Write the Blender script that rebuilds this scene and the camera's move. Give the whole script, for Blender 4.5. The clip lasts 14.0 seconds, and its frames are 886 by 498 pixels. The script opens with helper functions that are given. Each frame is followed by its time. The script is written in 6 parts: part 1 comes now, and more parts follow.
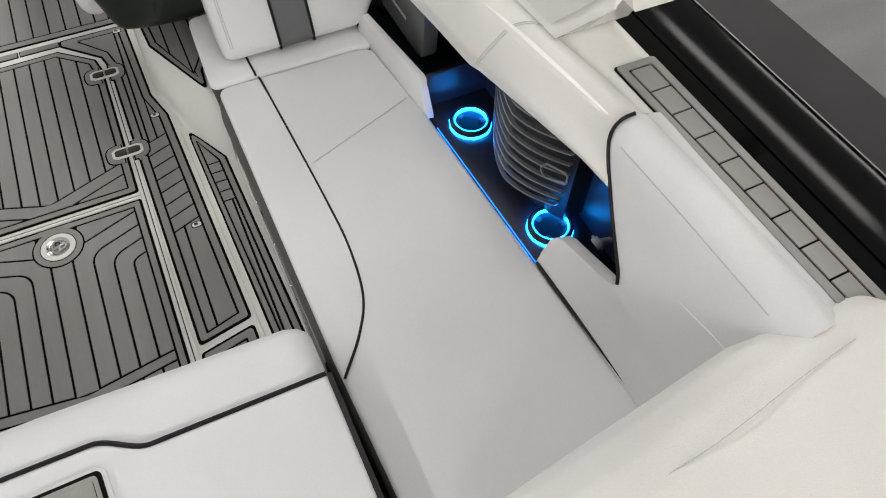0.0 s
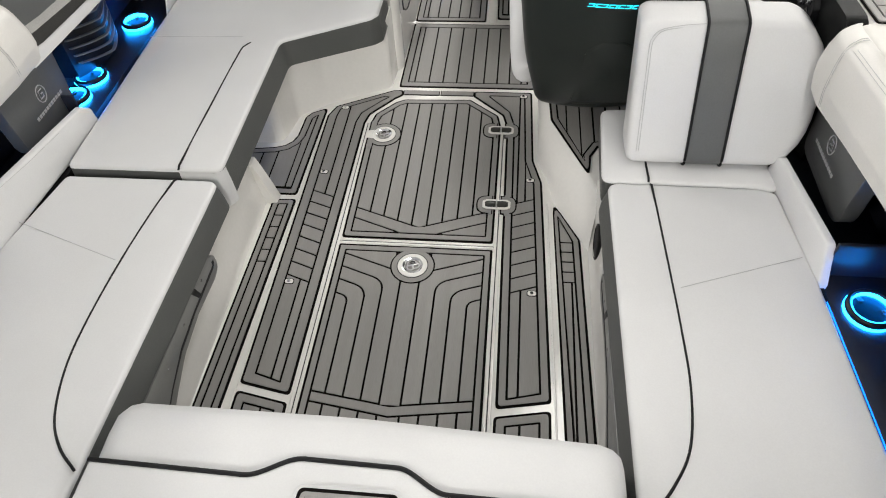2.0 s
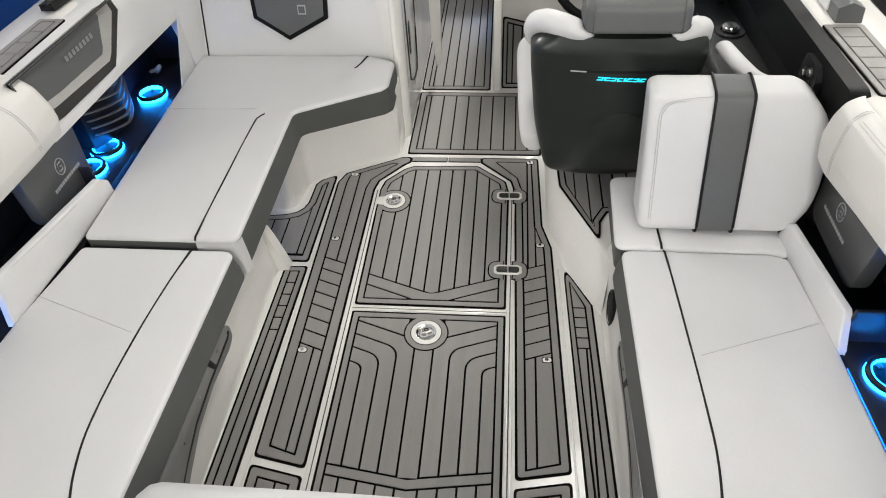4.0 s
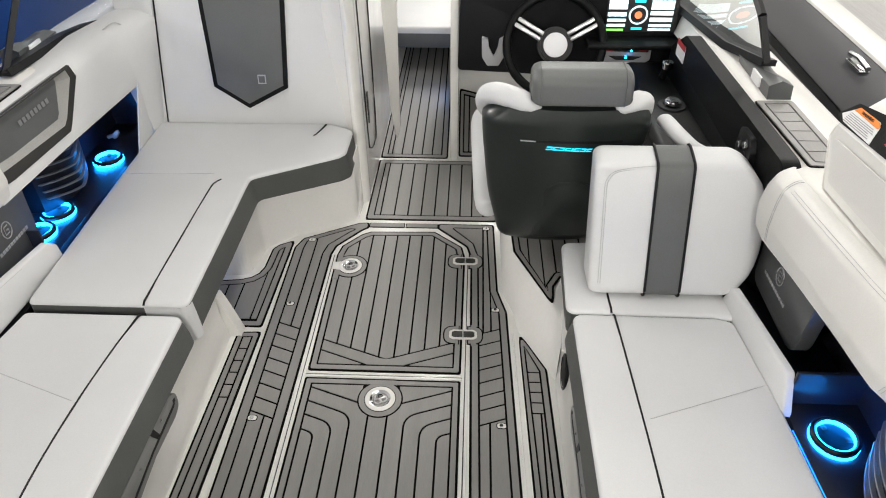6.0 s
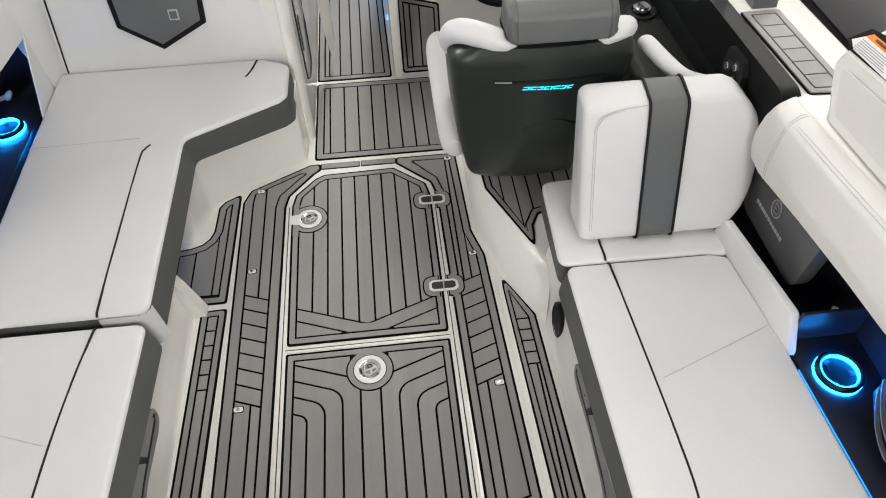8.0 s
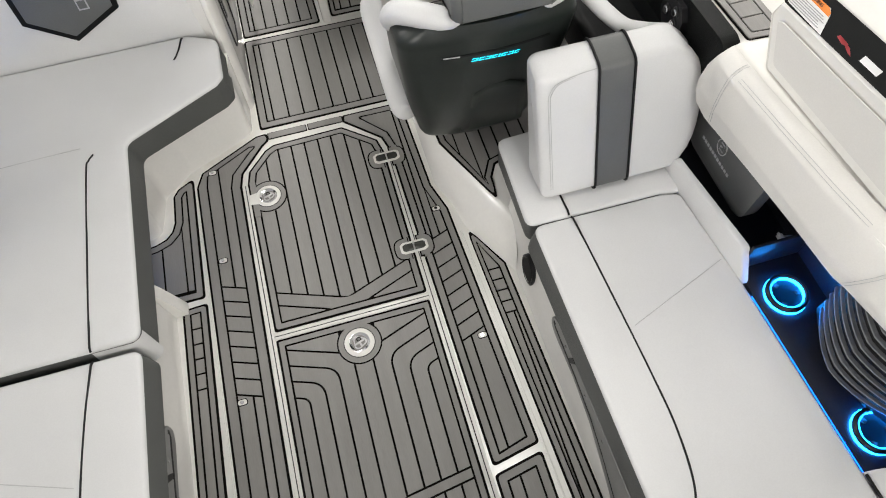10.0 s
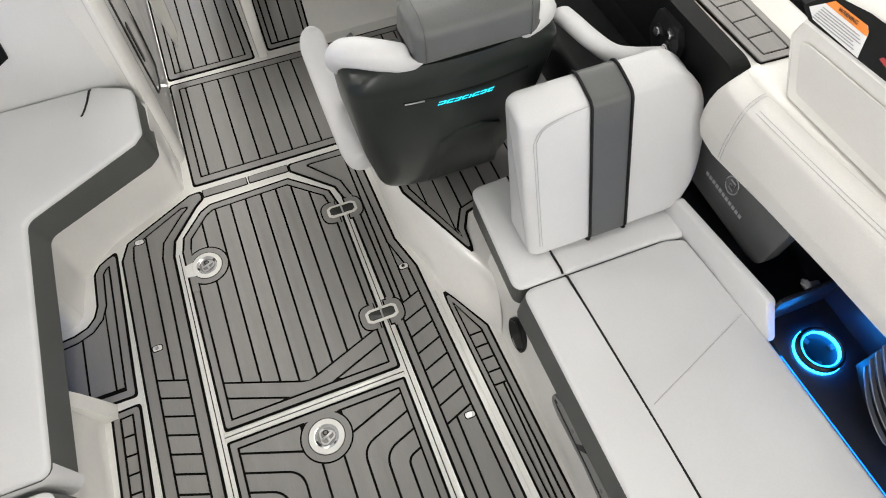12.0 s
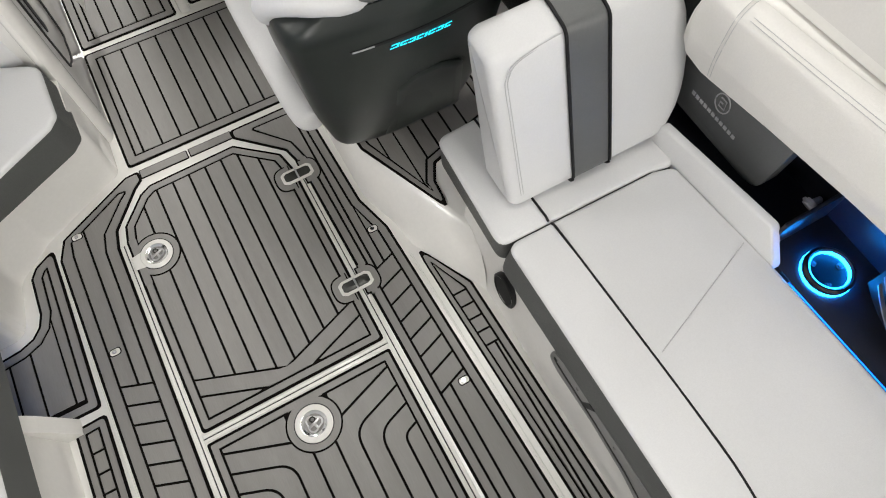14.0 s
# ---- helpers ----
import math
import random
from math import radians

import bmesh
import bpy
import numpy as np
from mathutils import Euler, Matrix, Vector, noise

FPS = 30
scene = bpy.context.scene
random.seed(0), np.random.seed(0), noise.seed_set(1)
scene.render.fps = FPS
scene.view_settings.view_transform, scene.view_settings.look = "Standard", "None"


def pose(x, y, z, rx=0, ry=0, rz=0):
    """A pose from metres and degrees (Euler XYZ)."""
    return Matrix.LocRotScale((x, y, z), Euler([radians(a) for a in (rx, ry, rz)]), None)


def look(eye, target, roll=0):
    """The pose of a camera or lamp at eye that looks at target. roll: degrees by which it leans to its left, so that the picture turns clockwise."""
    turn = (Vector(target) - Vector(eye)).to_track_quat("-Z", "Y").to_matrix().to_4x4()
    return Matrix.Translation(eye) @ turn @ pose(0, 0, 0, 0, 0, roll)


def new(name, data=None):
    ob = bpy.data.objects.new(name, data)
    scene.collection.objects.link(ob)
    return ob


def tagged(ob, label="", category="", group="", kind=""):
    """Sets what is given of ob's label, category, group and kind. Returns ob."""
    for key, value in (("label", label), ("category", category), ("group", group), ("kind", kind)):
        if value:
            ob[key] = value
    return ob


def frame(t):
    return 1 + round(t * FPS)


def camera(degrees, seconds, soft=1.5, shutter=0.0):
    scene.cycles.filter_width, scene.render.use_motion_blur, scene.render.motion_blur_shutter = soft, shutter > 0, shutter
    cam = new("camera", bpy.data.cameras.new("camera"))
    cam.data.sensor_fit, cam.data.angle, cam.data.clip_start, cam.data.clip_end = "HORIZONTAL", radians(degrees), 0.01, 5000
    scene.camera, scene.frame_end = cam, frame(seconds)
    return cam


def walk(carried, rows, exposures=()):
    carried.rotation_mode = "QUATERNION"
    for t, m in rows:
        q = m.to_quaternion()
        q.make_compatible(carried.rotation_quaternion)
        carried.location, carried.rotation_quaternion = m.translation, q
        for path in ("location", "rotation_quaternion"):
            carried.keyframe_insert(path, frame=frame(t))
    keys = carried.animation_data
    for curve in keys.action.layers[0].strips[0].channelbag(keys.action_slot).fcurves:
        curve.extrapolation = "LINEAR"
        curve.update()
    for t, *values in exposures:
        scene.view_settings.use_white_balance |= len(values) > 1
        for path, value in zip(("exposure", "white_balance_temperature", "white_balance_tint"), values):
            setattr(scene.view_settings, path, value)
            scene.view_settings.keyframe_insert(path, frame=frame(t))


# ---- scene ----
cam = camera(67.0, 14.0, soft=1.0)
PATH = [
    (0, (0.489, -1.502, 1.596), (1.005, -0.52, -0.069), 2.2),
    (0.5, (0.446, -1.496, 1.602), (0.7, -0.336, -0.007), -1.3),
    (1, (0.372, -1.451, 1.595), (0.434, -0.218, 0.022), -0.2),
    (1.5, (0.327, -1.426, 1.614), (0.21, -0.161, 0.069), -3.3),
    (2, (0.294, -1.4, 1.612), (0.102, -0.105, 0.099), -3.8),
    (2.5, (0.245, -1.392, 1.606), (0.026, -0.068, 0.123), -3.3),
    (3, (0.224, -1.386, 1.612), (0.015, -0.041, 0.147), -3.4),
    (3.5, (0.214, -1.395, 1.615), (0.071, -0.009, 0.181), -0.9),
    (4, (0.235, -1.387, 1.645), (0.054, 0.03, 0.246), -3.5),
    (4.2, (0.247, -1.379, 1.642), (0.068, 0.074, 0.28), -2.6),
    (6.3, (0.269, -1.399, 1.649), (0.197, 0.158, 0.395), -0.9),
    (6.5, (0.258, -1.391, 1.631), (0.194, 0.149, 0.357), -1.2),
    (7, (0.2, -1.287, 1.57), (0.215, 0.139, 0.167), -2.2),
    (7.2, (0.125, -1.236, 1.574), (0.249, 0.169, 0.156), 0.4),
    (9.3, (0.138, -1.005, 2.012), (0.214, 0.023, 0.298), -4.2),
    (9.5, (0.103, -0.985, 1.993), (0.239, 0.027, 0.273), -5.6),
    (10, (0.085, -0.912, 1.938), (0.314, 0.042, 0.195), -3.0),
    (10.5, (0.119, -0.792, 1.82), (0.338, 0.152, 0.07), -2.9),
    (11, (0.162, -0.69, 1.762), (0.404, 0.213, -0.006), -5.0),
    (11.5, (0.129, -0.654, 1.759), (0.437, 0.253, 0.003), -2.9),
    (12, (0.123, -0.639, 1.761), (0.486, 0.303, 0.034), -0.6),
    (12.5, (0.171, -0.643, 1.748), (0.536, 0.288, 0.015), -1.7),
    (13, (0.186, -0.616, 1.734), (0.574, 0.295, -0.003), -0.5),
    (13.5, (0.195, -0.577, 1.706), (0.552, 0.251, -0.079), -0.8),
    (14, (0.155, -0.519, 1.653), (0.535, 0.228, -0.163), -2.2),
]
walk(cam, [(t, look(eye, target, roll)) for t, eye, target, roll in PATH], [(0.0, -0.32), (0.5, -0.12), (1.0, -0.04), (2.0, -0.02), (3.0, 0.0), (7.0, 0.0), (14.0, 0.0)])


# ---- light ----
world = bpy.data.worlds.new("showroom_world")
scene.world = world
world.use_nodes = True
world.node_tree.nodes["Background"].inputs[0].default_value = (0.95, 0.97, 1.0, 1)
world.node_tree.nodes["Background"].inputs[1].default_value = 0.05


def area_lamp(name, m, sx, sy, watts, colour):
    d = bpy.data.lights.new(name, "AREA")
    d.shape, d.size, d.size_y, d.energy, d.color = "RECTANGLE", sx, sy, watts, colour
    ob = new(name, d)
    ob.matrix_world = m
    return ob


LAMP_WATTS = 70.0
ROWS = ((-7.4, 4.6), (0.8, 0.80), (6.2, 4.7))
COLUMNS = ((-6.6, 2.0), (0.8, 0.85), (5.2, 1.05))
for lx, across in COLUMNS:
    for ly, along_hall in ROWS:
        area_lamp("ceiling_lamp", pose(lx, ly, 4.35), 0.6, 2.4, LAMP_WATTS * across * along_hall, (1.0, 0.975, 0.935))


# ---- materials ----
def material(name, colour, rough=0.5, metal=0.0, grain=0.0, grain_scale=300.0, blotch=0.0, blotch_scale=4.0,
             bump=0.0, bump_scale=600.0, stretch=(1, 1, 1), coat=0.0, vary=0.0, island=0.0, spec=0.5, rough_vary=0.0, wave=0.0):
    """A procedural surface: base colour with fine grain, broad blotches, piece-to-piece change and fine relief."""
    m = bpy.data.materials.new(name)
    m.use_nodes = True
    nt = m.node_tree
    n, link = nt.nodes, nt.links
    b = n["Principled BSDF"]
    b.inputs["Roughness"].default_value, b.inputs["Metallic"].default_value = rough, metal
    b.inputs["Coat Weight"].default_value, b.inputs["Coat Roughness"].default_value = coat, 0.06
    b.inputs["Specular IOR Level"].default_value = spec
    co = n.new("ShaderNodeTexCoord")
    mp = n.new("ShaderNodeMapping")
    mp.inputs["Scale"].default_value = stretch
    link.new(co.outputs["Object"], mp.inputs["Vector"])

    def tex(scale, detail=3.0):
        t = n.new("ShaderNodeTexNoise")
        t.inputs["Scale"].default_value, t.inputs["Detail"].default_value = scale, detail
        link.new(mp.outputs["Vector"], t.inputs["Vector"])
        return t.outputs["Fac"]

    def span(v, lo, hi):
        r = n.new("ShaderNodeMapRange")
        r.inputs["From Min"].default_value, r.inputs["From Max"].default_value = 0.3, 0.7
        r.inputs["To Min"].default_value, r.inputs["To Max"].default_value = lo, hi
        link.new(v, r.inputs["Value"])
        return r.outputs["Result"]

    gains = []
    if grain:
        gains.append(span(tex(grain_scale), 1 - grain, 1 + grain))
    if blotch:
        gains.append(span(tex(blotch_scale, 4.0), 1 - blotch, 1 + blotch))
    for amount, node, out in ((vary, "ShaderNodeObjectInfo", "Random"), (island, "ShaderNodeNewGeometry", "Random Per Island")):
        if amount:
            r = n.new("ShaderNodeMapRange")
            r.inputs["To Min"].default_value, r.inputs["To Max"].default_value = 1 - amount, 1 + amount
            link.new(n.new(node).outputs[out], r.inputs["Value"])
            gains.append(r.outputs["Result"])
    base = n.new("ShaderNodeRGB")
    base.outputs[0].default_value = (*colour, 1)
    out = base.outputs[0]
    for g in gains:
        v = n.new("ShaderNodeVectorMath")
        v.operation = "SCALE"
        link.new(out, v.inputs[0])
        link.new(g, v.inputs["Scale"])
        out = v.outputs[0]
    link.new(out, b.inputs["Base Color"])
    if rough_vary:
        link.new(span(tex(9.0, 4.0), rough - rough_vary, rough + rough_vary), b.inputs["Roughness"])
    if bump:
        bp = n.new("ShaderNodeBump")
        bp.inputs["Strength"].default_value, bp.inputs["Distance"].default_value = bump, 0.001
        link.new(tex(bump_scale, 2.0), bp.inputs["Height"])
        link.new(bp.outputs["Normal"], b.inputs["Normal"])
        if wave:
            soft = n.new("ShaderNodeBump")
            soft.inputs["Strength"].default_value, soft.inputs["Distance"].default_value = wave, 0.006
            link.new(tex(11.0, 2.0), soft.inputs["Height"])
            link.new(soft.outputs["Normal"], bp.inputs["Normal"])
    return m


def glow(name, colour, strength):
    m = bpy.data.materials.new(name)
    m.use_nodes = True
    b = m.node_tree.nodes["Principled BSDF"]
    b.inputs["Base Color"].default_value = (*colour, 1)
    b.inputs["Emission Color"].default_value = (*colour, 1)
    b.inputs["Emission Strength"].default_value = strength
    return m


VINYL = material("white_vinyl", (0.62, 0.62, 0.62), 0.46, grain=0.02, grain_scale=260, blotch=0.025, blotch_scale=5, bump=0.45, bump_scale=700, rough_vary=0.06, wave=0.35)
VINYL_WARM = material("cream_vinyl", (0.66, 0.645, 0.615), 0.44, grain=0.02, grain_scale=240, blotch=0.03, blotch_scale=4, bump=0.45, bump_scale=650, rough_vary=0.06, wave=0.35)
VINYL_GREY = material("grey_vinyl", (0.102, 0.105, 0.103), 0.42, grain=0.05, grain_scale=260, blotch=0.06, blotch_scale=6, bump=0.4, bump_scale=700)
VINYL_DARK = material("dark_grey_vinyl", (0.082, 0.085, 0.081), 0.5, grain=0.06, grain_scale=260, blotch=0.08, blotch_scale=6, bump=0.4, bump_scale=700)
VINYL_BLACK = material("black_vinyl", (0.0045, 0.005, 0.005), 0.45, spec=0.15, grain=0.08, grain_scale=300, blotch=0.1, bump=0.4, bump_scale=700)
PIPING = material("black_piping", (0.007, 0.007, 0.008), 0.55, spec=0.25, grain=0.1, grain_scale=500)
STITCH = material("grey_stitch", (0.47, 0.47, 0.47), 0.7, grain=0.2, grain_scale=900)
GEL = material("white_gelcoat", (0.80, 0.785, 0.75), 0.2, blotch=0.03, blotch_scale=3, grain=0.015, grain_scale=90, coat=0.5, rough_vary=0.05)
EVA = material("grey_eva_foam", (0.252, 0.243, 0.233), 0.5, grain=0.06, grain_scale=70, stretch=(9, 0.5, 1), blotch=0.08, blotch_scale=2.2, bump=0.25, bump_scale=420, vary=0.035, rough_vary=0.06)
EVA_CORE = material("dark_eva_groove", (0.006, 0.005, 0.0045), 0.9, grain=0.2, grain_scale=300, spec=0.1)
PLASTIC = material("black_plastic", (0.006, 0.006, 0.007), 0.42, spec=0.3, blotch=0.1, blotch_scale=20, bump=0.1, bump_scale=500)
LINING = material("black_recess_lining", (0.014, 0.0155, 0.022), 0.32, spec=0.35, grain=0.1, grain_scale=200, bump=0.2)
GREY_PANEL = material("grey_moulded_panel", (0.085, 0.088, 0.088), 0.38, blotch=0.06, blotch_scale=8, grain=0.04, grain_scale=200)
POD = material("charcoal_moulding", (0.016, 0.020, 0.018), 0.33, spec=0.38, blotch=0.08, blotch_scale=6, grain=0.05, grain_scale=150, coat=0.05)
# The dark reflection in the polished steel is put into the base colour.
DARK_STEEL = material("steel_with_dark_reflection", (0.045, 0.045, 0.04), 0.3, 0.4, blotch=0.15, blotch_scale=60)
CHROME = material("chrome", (0.75, 0.75, 0.76), 0.12, 1.0, blotch=0.05, blotch_scale=30)
STEEL = material("brushed_steel", (0.55, 0.55, 0.55), 0.3, 1.0, grain=0.1, grain_scale=120, stretch=(1, 12, 1))
SILVER = material("silver_paint", (0.52, 0.52, 0.53), 0.35, 0.3, grain=0.04, grain_scale=300)
SILVER_GREY = material("grey_moulded_plastic", (0.20, 0.20, 0.195), 0.35, 0.1, grain=0.04, grain_scale=200, blotch=0.05, blotch_scale=10)
LOUVRE = material("louvre_metal", (0.26, 0.27, 0.28), 0.3, 0.7, grain=0.06, grain_scale=150)
PRINT = material("light_print", (0.36, 0.36, 0.37), 0.6, grain=0.05)
HULL_BLACK = material("black_hull_gelcoat", (0.002, 0.002, 0.0025), 0.14, grain=0.2, grain_scale=60, spec=0.22)
GREY_FLAKE = material("grey_flake_deck", (0.15, 0.15, 0.155), 0.45, grain=0.3, grain_scale=160, stretch=(1, 5, 1), blotch=0.15, blotch_scale=3)
LEDGE_GREY = material("ledge_grey_vinyl", (0.30, 0.295, 0.28), 0.5, spec=0.3, grain=0.08, grain_scale=300, blotch=0.12, bump=0.3, bump_scale=700)
RIM_BLACK = material("rim_soft_black", (0.026, 0.025, 0.023), 0.55, spec=0.3, grain=0.1, grain_scale=300, blotch=0.12, bump=0.3, bump_scale=700)
FLAKE = material("dark_flake_gelcoat", (0.024, 0.023, 0.026), 0.6, 0.0, grain=0.25, grain_scale=900, blotch=0.12, spec=0.3)
LABEL_WHITE = material("label_white", (0.72, 0.72, 0.72), 0.45, blotch=0.03)
LABEL_ORANGE = material("label_orange", (0.75, 0.22, 0.02), 0.45, blotch=0.03)
LABEL_RED = material("label_red", (0.35, 0.02, 0.025), 0.45, blotch=0.05)
INK = material("black_ink", (0.02, 0.02, 0.02), 0.6, grain=0.05)
CONCRETE = material("showroom_floor_paint", (0.33, 0.33, 0.335), 0.3, grain=0.08, grain_scale=40, blotch=0.1, blotch_scale=1.2, bump=0.2)
WALL_PAINT = material("showroom_wall_paint", (0.72, 0.72, 0.7), 0.7, blotch=0.04, blotch_scale=0.8, grain=0.02, grain_scale=60)
BLUE_GEL = material("blue_gelcoat", (0.01, 0.05, 0.22), 0.3, blotch=0.1, blotch_scale=2)
RUBBER = material("black_rubber", (0.02, 0.02, 0.02), 0.6, grain=0.1)
LED_BLUE = glow("blue_led", (0.004, 0.26, 1.0), 46.0)
LED_STRIP = glow("blue_led_strip", (0.004, 0.16, 1.0), 3.0)
# Emission for the added blue fill under the lounge, not a known lamp.
SEAT_FILL = glow("blue_seat_fill", (0.10, 0.32, 1.0), 12.0)
# Emission for the added wash that boosts the cup rings' blue spill.
WASH_FILL = glow("blue_fill_wash", (0.003, 0.16, 1.0), 2.4)
WELL = material("cup_well_black", (0.0015, 0.0015, 0.002), 0.5, spec=0.2, grain=0.1)
LED_CYAN = glow("cyan_led", (0.02, 0.72, 0.9), 1.8)
LED_WHITE = glow("screen_white", (0.75, 0.95, 1.0), 1.0)
LED_GREEN = glow("screen_green", (0.35, 0.9, 0.2), 0.8)
LED_RED = glow("screen_red", (1.0, 0.25, 0.1), 0.9)
GLASS = bpy.data.materials.new("tinted_glass")
GLASS.use_nodes = True
_g = GLASS.node_tree.nodes["Principled BSDF"]
_g.inputs["Base Color"].default_value = (0.75, 0.8, 0.82, 1)
_g.inputs["Transmission Weight"].default_value, _g.inputs["Roughness"].default_value, _g.inputs["IOR"].default_value = 1.0, 0.02, 1.1


# ---- mesh helpers ----
def part(name, bm, mat, parent=None, label="", smooth=40):
    """Links bm as one mesh object under parent, smooth but for edges sharper than the given angle."""
    bmesh.ops.recalc_face_normals(bm, faces=bm.faces)
    if smooth:
        limit = radians(smooth)
        for f in bm.faces:
            f.smooth = True
        for e in bm.edges:
            e.smooth = len(e.link_faces) == 2 and e.calc_face_angle(0) < limit
    me = bpy.data.meshes.new(name)
    bm.to_mesh(me)
    bm.free()
    me.materials.append(mat)
    ob = new(name, me)
    if parent:
        ob.parent = parent
    if label:
        tagged(ob, label)
    return ob


def thing(name, label, category, group="", kind=""):
    return tagged(new(name), label, category, group, kind)


def merged(*bms):
    out = bmesh.new()
    for b in bms:
        me = bpy.data.meshes.new("tmp")
        b.to_mesh(me)
        b.free()
        out.from_mesh(me)
        bpy.data.meshes.remove(me)
    return out


def moved(bm, m):
    bm.transform(m)
    return bm


def prism(poly, lo, hi, axis="z", bevel=0.0, seg=2):
    """A polygon, in the plane across axis, extruded from lo to hi. x: (y, z); y: (x, z); z: (x, y)."""
    bm = bmesh.new()
    put = {"z": lambda a, b, c: (a, b, c), "x": lambda a, b, c: (c, a, b), "y": lambda a, b, c: (a, c, b)}[axis]
    low = [bm.verts.new(put(a, b, lo)) for a, b in poly]
    top = [bm.verts.new(put(a, b, hi)) for a, b in poly]
    k = len(poly)
    bm.faces.new(low[::-1])
    bm.faces.new(top)
    for i in range(k):
        bm.faces.new((low[i], low[(i + 1) % k], top[(i + 1) % k], top[i]))
    if bevel:
        bmesh.ops.bevel(bm, geom=list(bm.edges), offset=bevel, segments=seg, affect="EDGES", profile=0.5, clamp_overlap=True)
    return bm


def box(x0, x1, y0, y1, z0, z1, bevel=0.0, seg=2):
    return prism([(x0, y0), (x1, y0), (x1, y1), (x0, y1)], z0, z1, "z", bevel, seg)


def rounded(poly, radius, seg=5):
    """The polygon with its corners rounded; radius is one number or one for each corner."""
    out, k = [], len(poly)
    for i, p in enumerate(poly):
        r = radius[i] if isinstance(radius, (list, tuple)) else radius
        a, b, c = Vector(poly[i - 1]), Vector(p), Vector(poly[(i + 1) % k])
        u, v = (a - b), (c - b)
        lu, lv = u.length, v.length
        if r <= 0 or lu < 1e-6 or lv < 1e-6:
            out.append(tuple(b))
            continue
        u, v = u / lu, v / lv
        ang = u.angle(v)
        d = min(r / max(math.tan(ang / 2), 1e-3), lu * 0.48, lv * 0.48)
        p0, p1 = b + u * d, b + v * d
        for s in range(seg + 1):
            t = s / seg
            out.append(tuple((1 - t) ** 2 * p0 + 2 * t * (1 - t) * b + t * t * p1))
    return out


def cushion(poly, z0, z1, r_top, r_corner=0.03, seg=4, puff=0.0):
    """An upholstered slab: rounded corners, rolled upper edge, a slight crown."""
    def ring_at(d):
        p = inset_poly(poly, d) if d > 1e-6 else list(poly)
        if not r_corner:
            return p
        rr = r_corner if isinstance(r_corner, (list, tuple)) else [r_corner] * len(poly)
        return rounded(p, [max(r - 0.6 * d, 0.004) if r > 0 else 0 for r in rr])

    pts = ring_at(0)
    bm = bmesh.new()
    rings = []
    steps = [(0.0, z0)] + [(r_top * (1 - math.cos(a)), z1 - r_top * (1 - math.sin(a))) for a in [i * math.pi / 2 / seg for i in range(seg + 1)]]
    for inset, z in steps:
        rings.append([bm.verts.new((x, y, z)) for x, y in ring_at(inset)])
    k = len(pts)
    for lo, hi in zip(rings, rings[1:]):
        for i in range(k):
            bm.faces.new((lo[i], lo[(i + 1) % k], hi[(i + 1) % k], hi[i]))
    bm.faces.new(rings[0][::-1])
    cap = bm.faces.new(rings[-1])
    if puff:
        border = [Vector(p) for p in ring_at(r_top)]
        xs, ys = [p.x for p in border], [p.y for p in border]
        n0 = set(bm.verts)
        for lo, hi, n in ((min(xs), max(xs), Vector((1, 0, 0))), (min(ys), max(ys), Vector((0, 1, 0)))):
            for i in range(1, int((hi - lo) / 0.035)):
                at = n * (lo + 0.035 * i)
                top = [f for f in bm.faces if all(abs(v.co.z - z1) < 1e-6 for v in f.verts)]
                geom = top + list({e for f in top for e in f.edges}) + list({v for f in top for v in f.verts})
                bmesh.ops.bisect_plane(bm, geom=geom, plane_co=at, plane_no=n, dist=1e-5)
        for v in bm.verts:
            if v not in n0 and abs(v.co.z - z1) < 1e-6:
                p = v.co.xy
                d = 9.0
                for a, b in zip(border, border[1:] + border[:1]):
                    ab = b - a
                    t = max(0.0, min(1.0, (p - a).dot(ab) / max(ab.length_squared, 1e-12)))
                    d = min(d, (p - a - ab * t).length)
                u = min(1.0, d / 0.09)
                v.co.z += puff * (1 - (1 - u) ** 2) + 0.0012 * noise.noise((p.x * 9, p.y * 9, 0.3)) * u
    return bm


def inset_poly(poly, d):
    """The polygon moved inwards by d, corner by corner."""
    k = len(poly)
    turn = sum(poly[i - 1][0] * poly[i][1] - poly[i][0] * poly[i - 1][1] for i in range(k))
    s = 1 if turn > 0 else -1
    out = []
    for i in range(k):
        a, b, c = Vector(poly[i - 1]), Vector(poly[i]), Vector(poly[(i + 1) % k])
        u, v = b - a, c - b
        if u.length < 1e-7 or v.length < 1e-7:
            u = v = (c - a) if (c - a).length > 1e-7 else Vector((1, 0))
        u, v = u.normalized(), v.normalized()
        nu, nv = Vector((-u.y, u.x)) * s, Vector((-v.y, v.x)) * s
        m = nu + nv
        if m.length < 0.2:
            m = nu
            out.append(tuple(b + m * d))
            continue
        m.normalize()
        out.append(tuple(b + m * (d / max(m.dot(nu), 0.35))))
    return out


def clip(poly, px, py, nx, ny):
    """The part of the polygon on the side of (px, py) to which (nx, ny) points."""
    out = []
    for i, q in enumerate(poly):
        p = poly[i - 1]
        dp, dq = (p[0] - px) * nx + (p[1] - py) * ny, (q[0] - px) * nx + (q[1] - py) * ny
        if (dp < 0) != (dq < 0):
            t = dp / (dp - dq)
            out.append((p[0] + t * (q[0] - p[0]), p[1] + t * (q[1] - p[1])))
        if dq >= 0:
            out.append(q)
    clean = []
    for p in out:
        if not clean or abs(p[0] - clean[-1][0]) + abs(p[1] - clean[-1][1]) > 1e-5:
            clean.append(p)
    if len(clean) > 1 and abs(clean[0][0] - clean[-1][0]) + abs(clean[0][1] - clean[-1][1]) < 1e-5:
        clean.pop()
    return clean


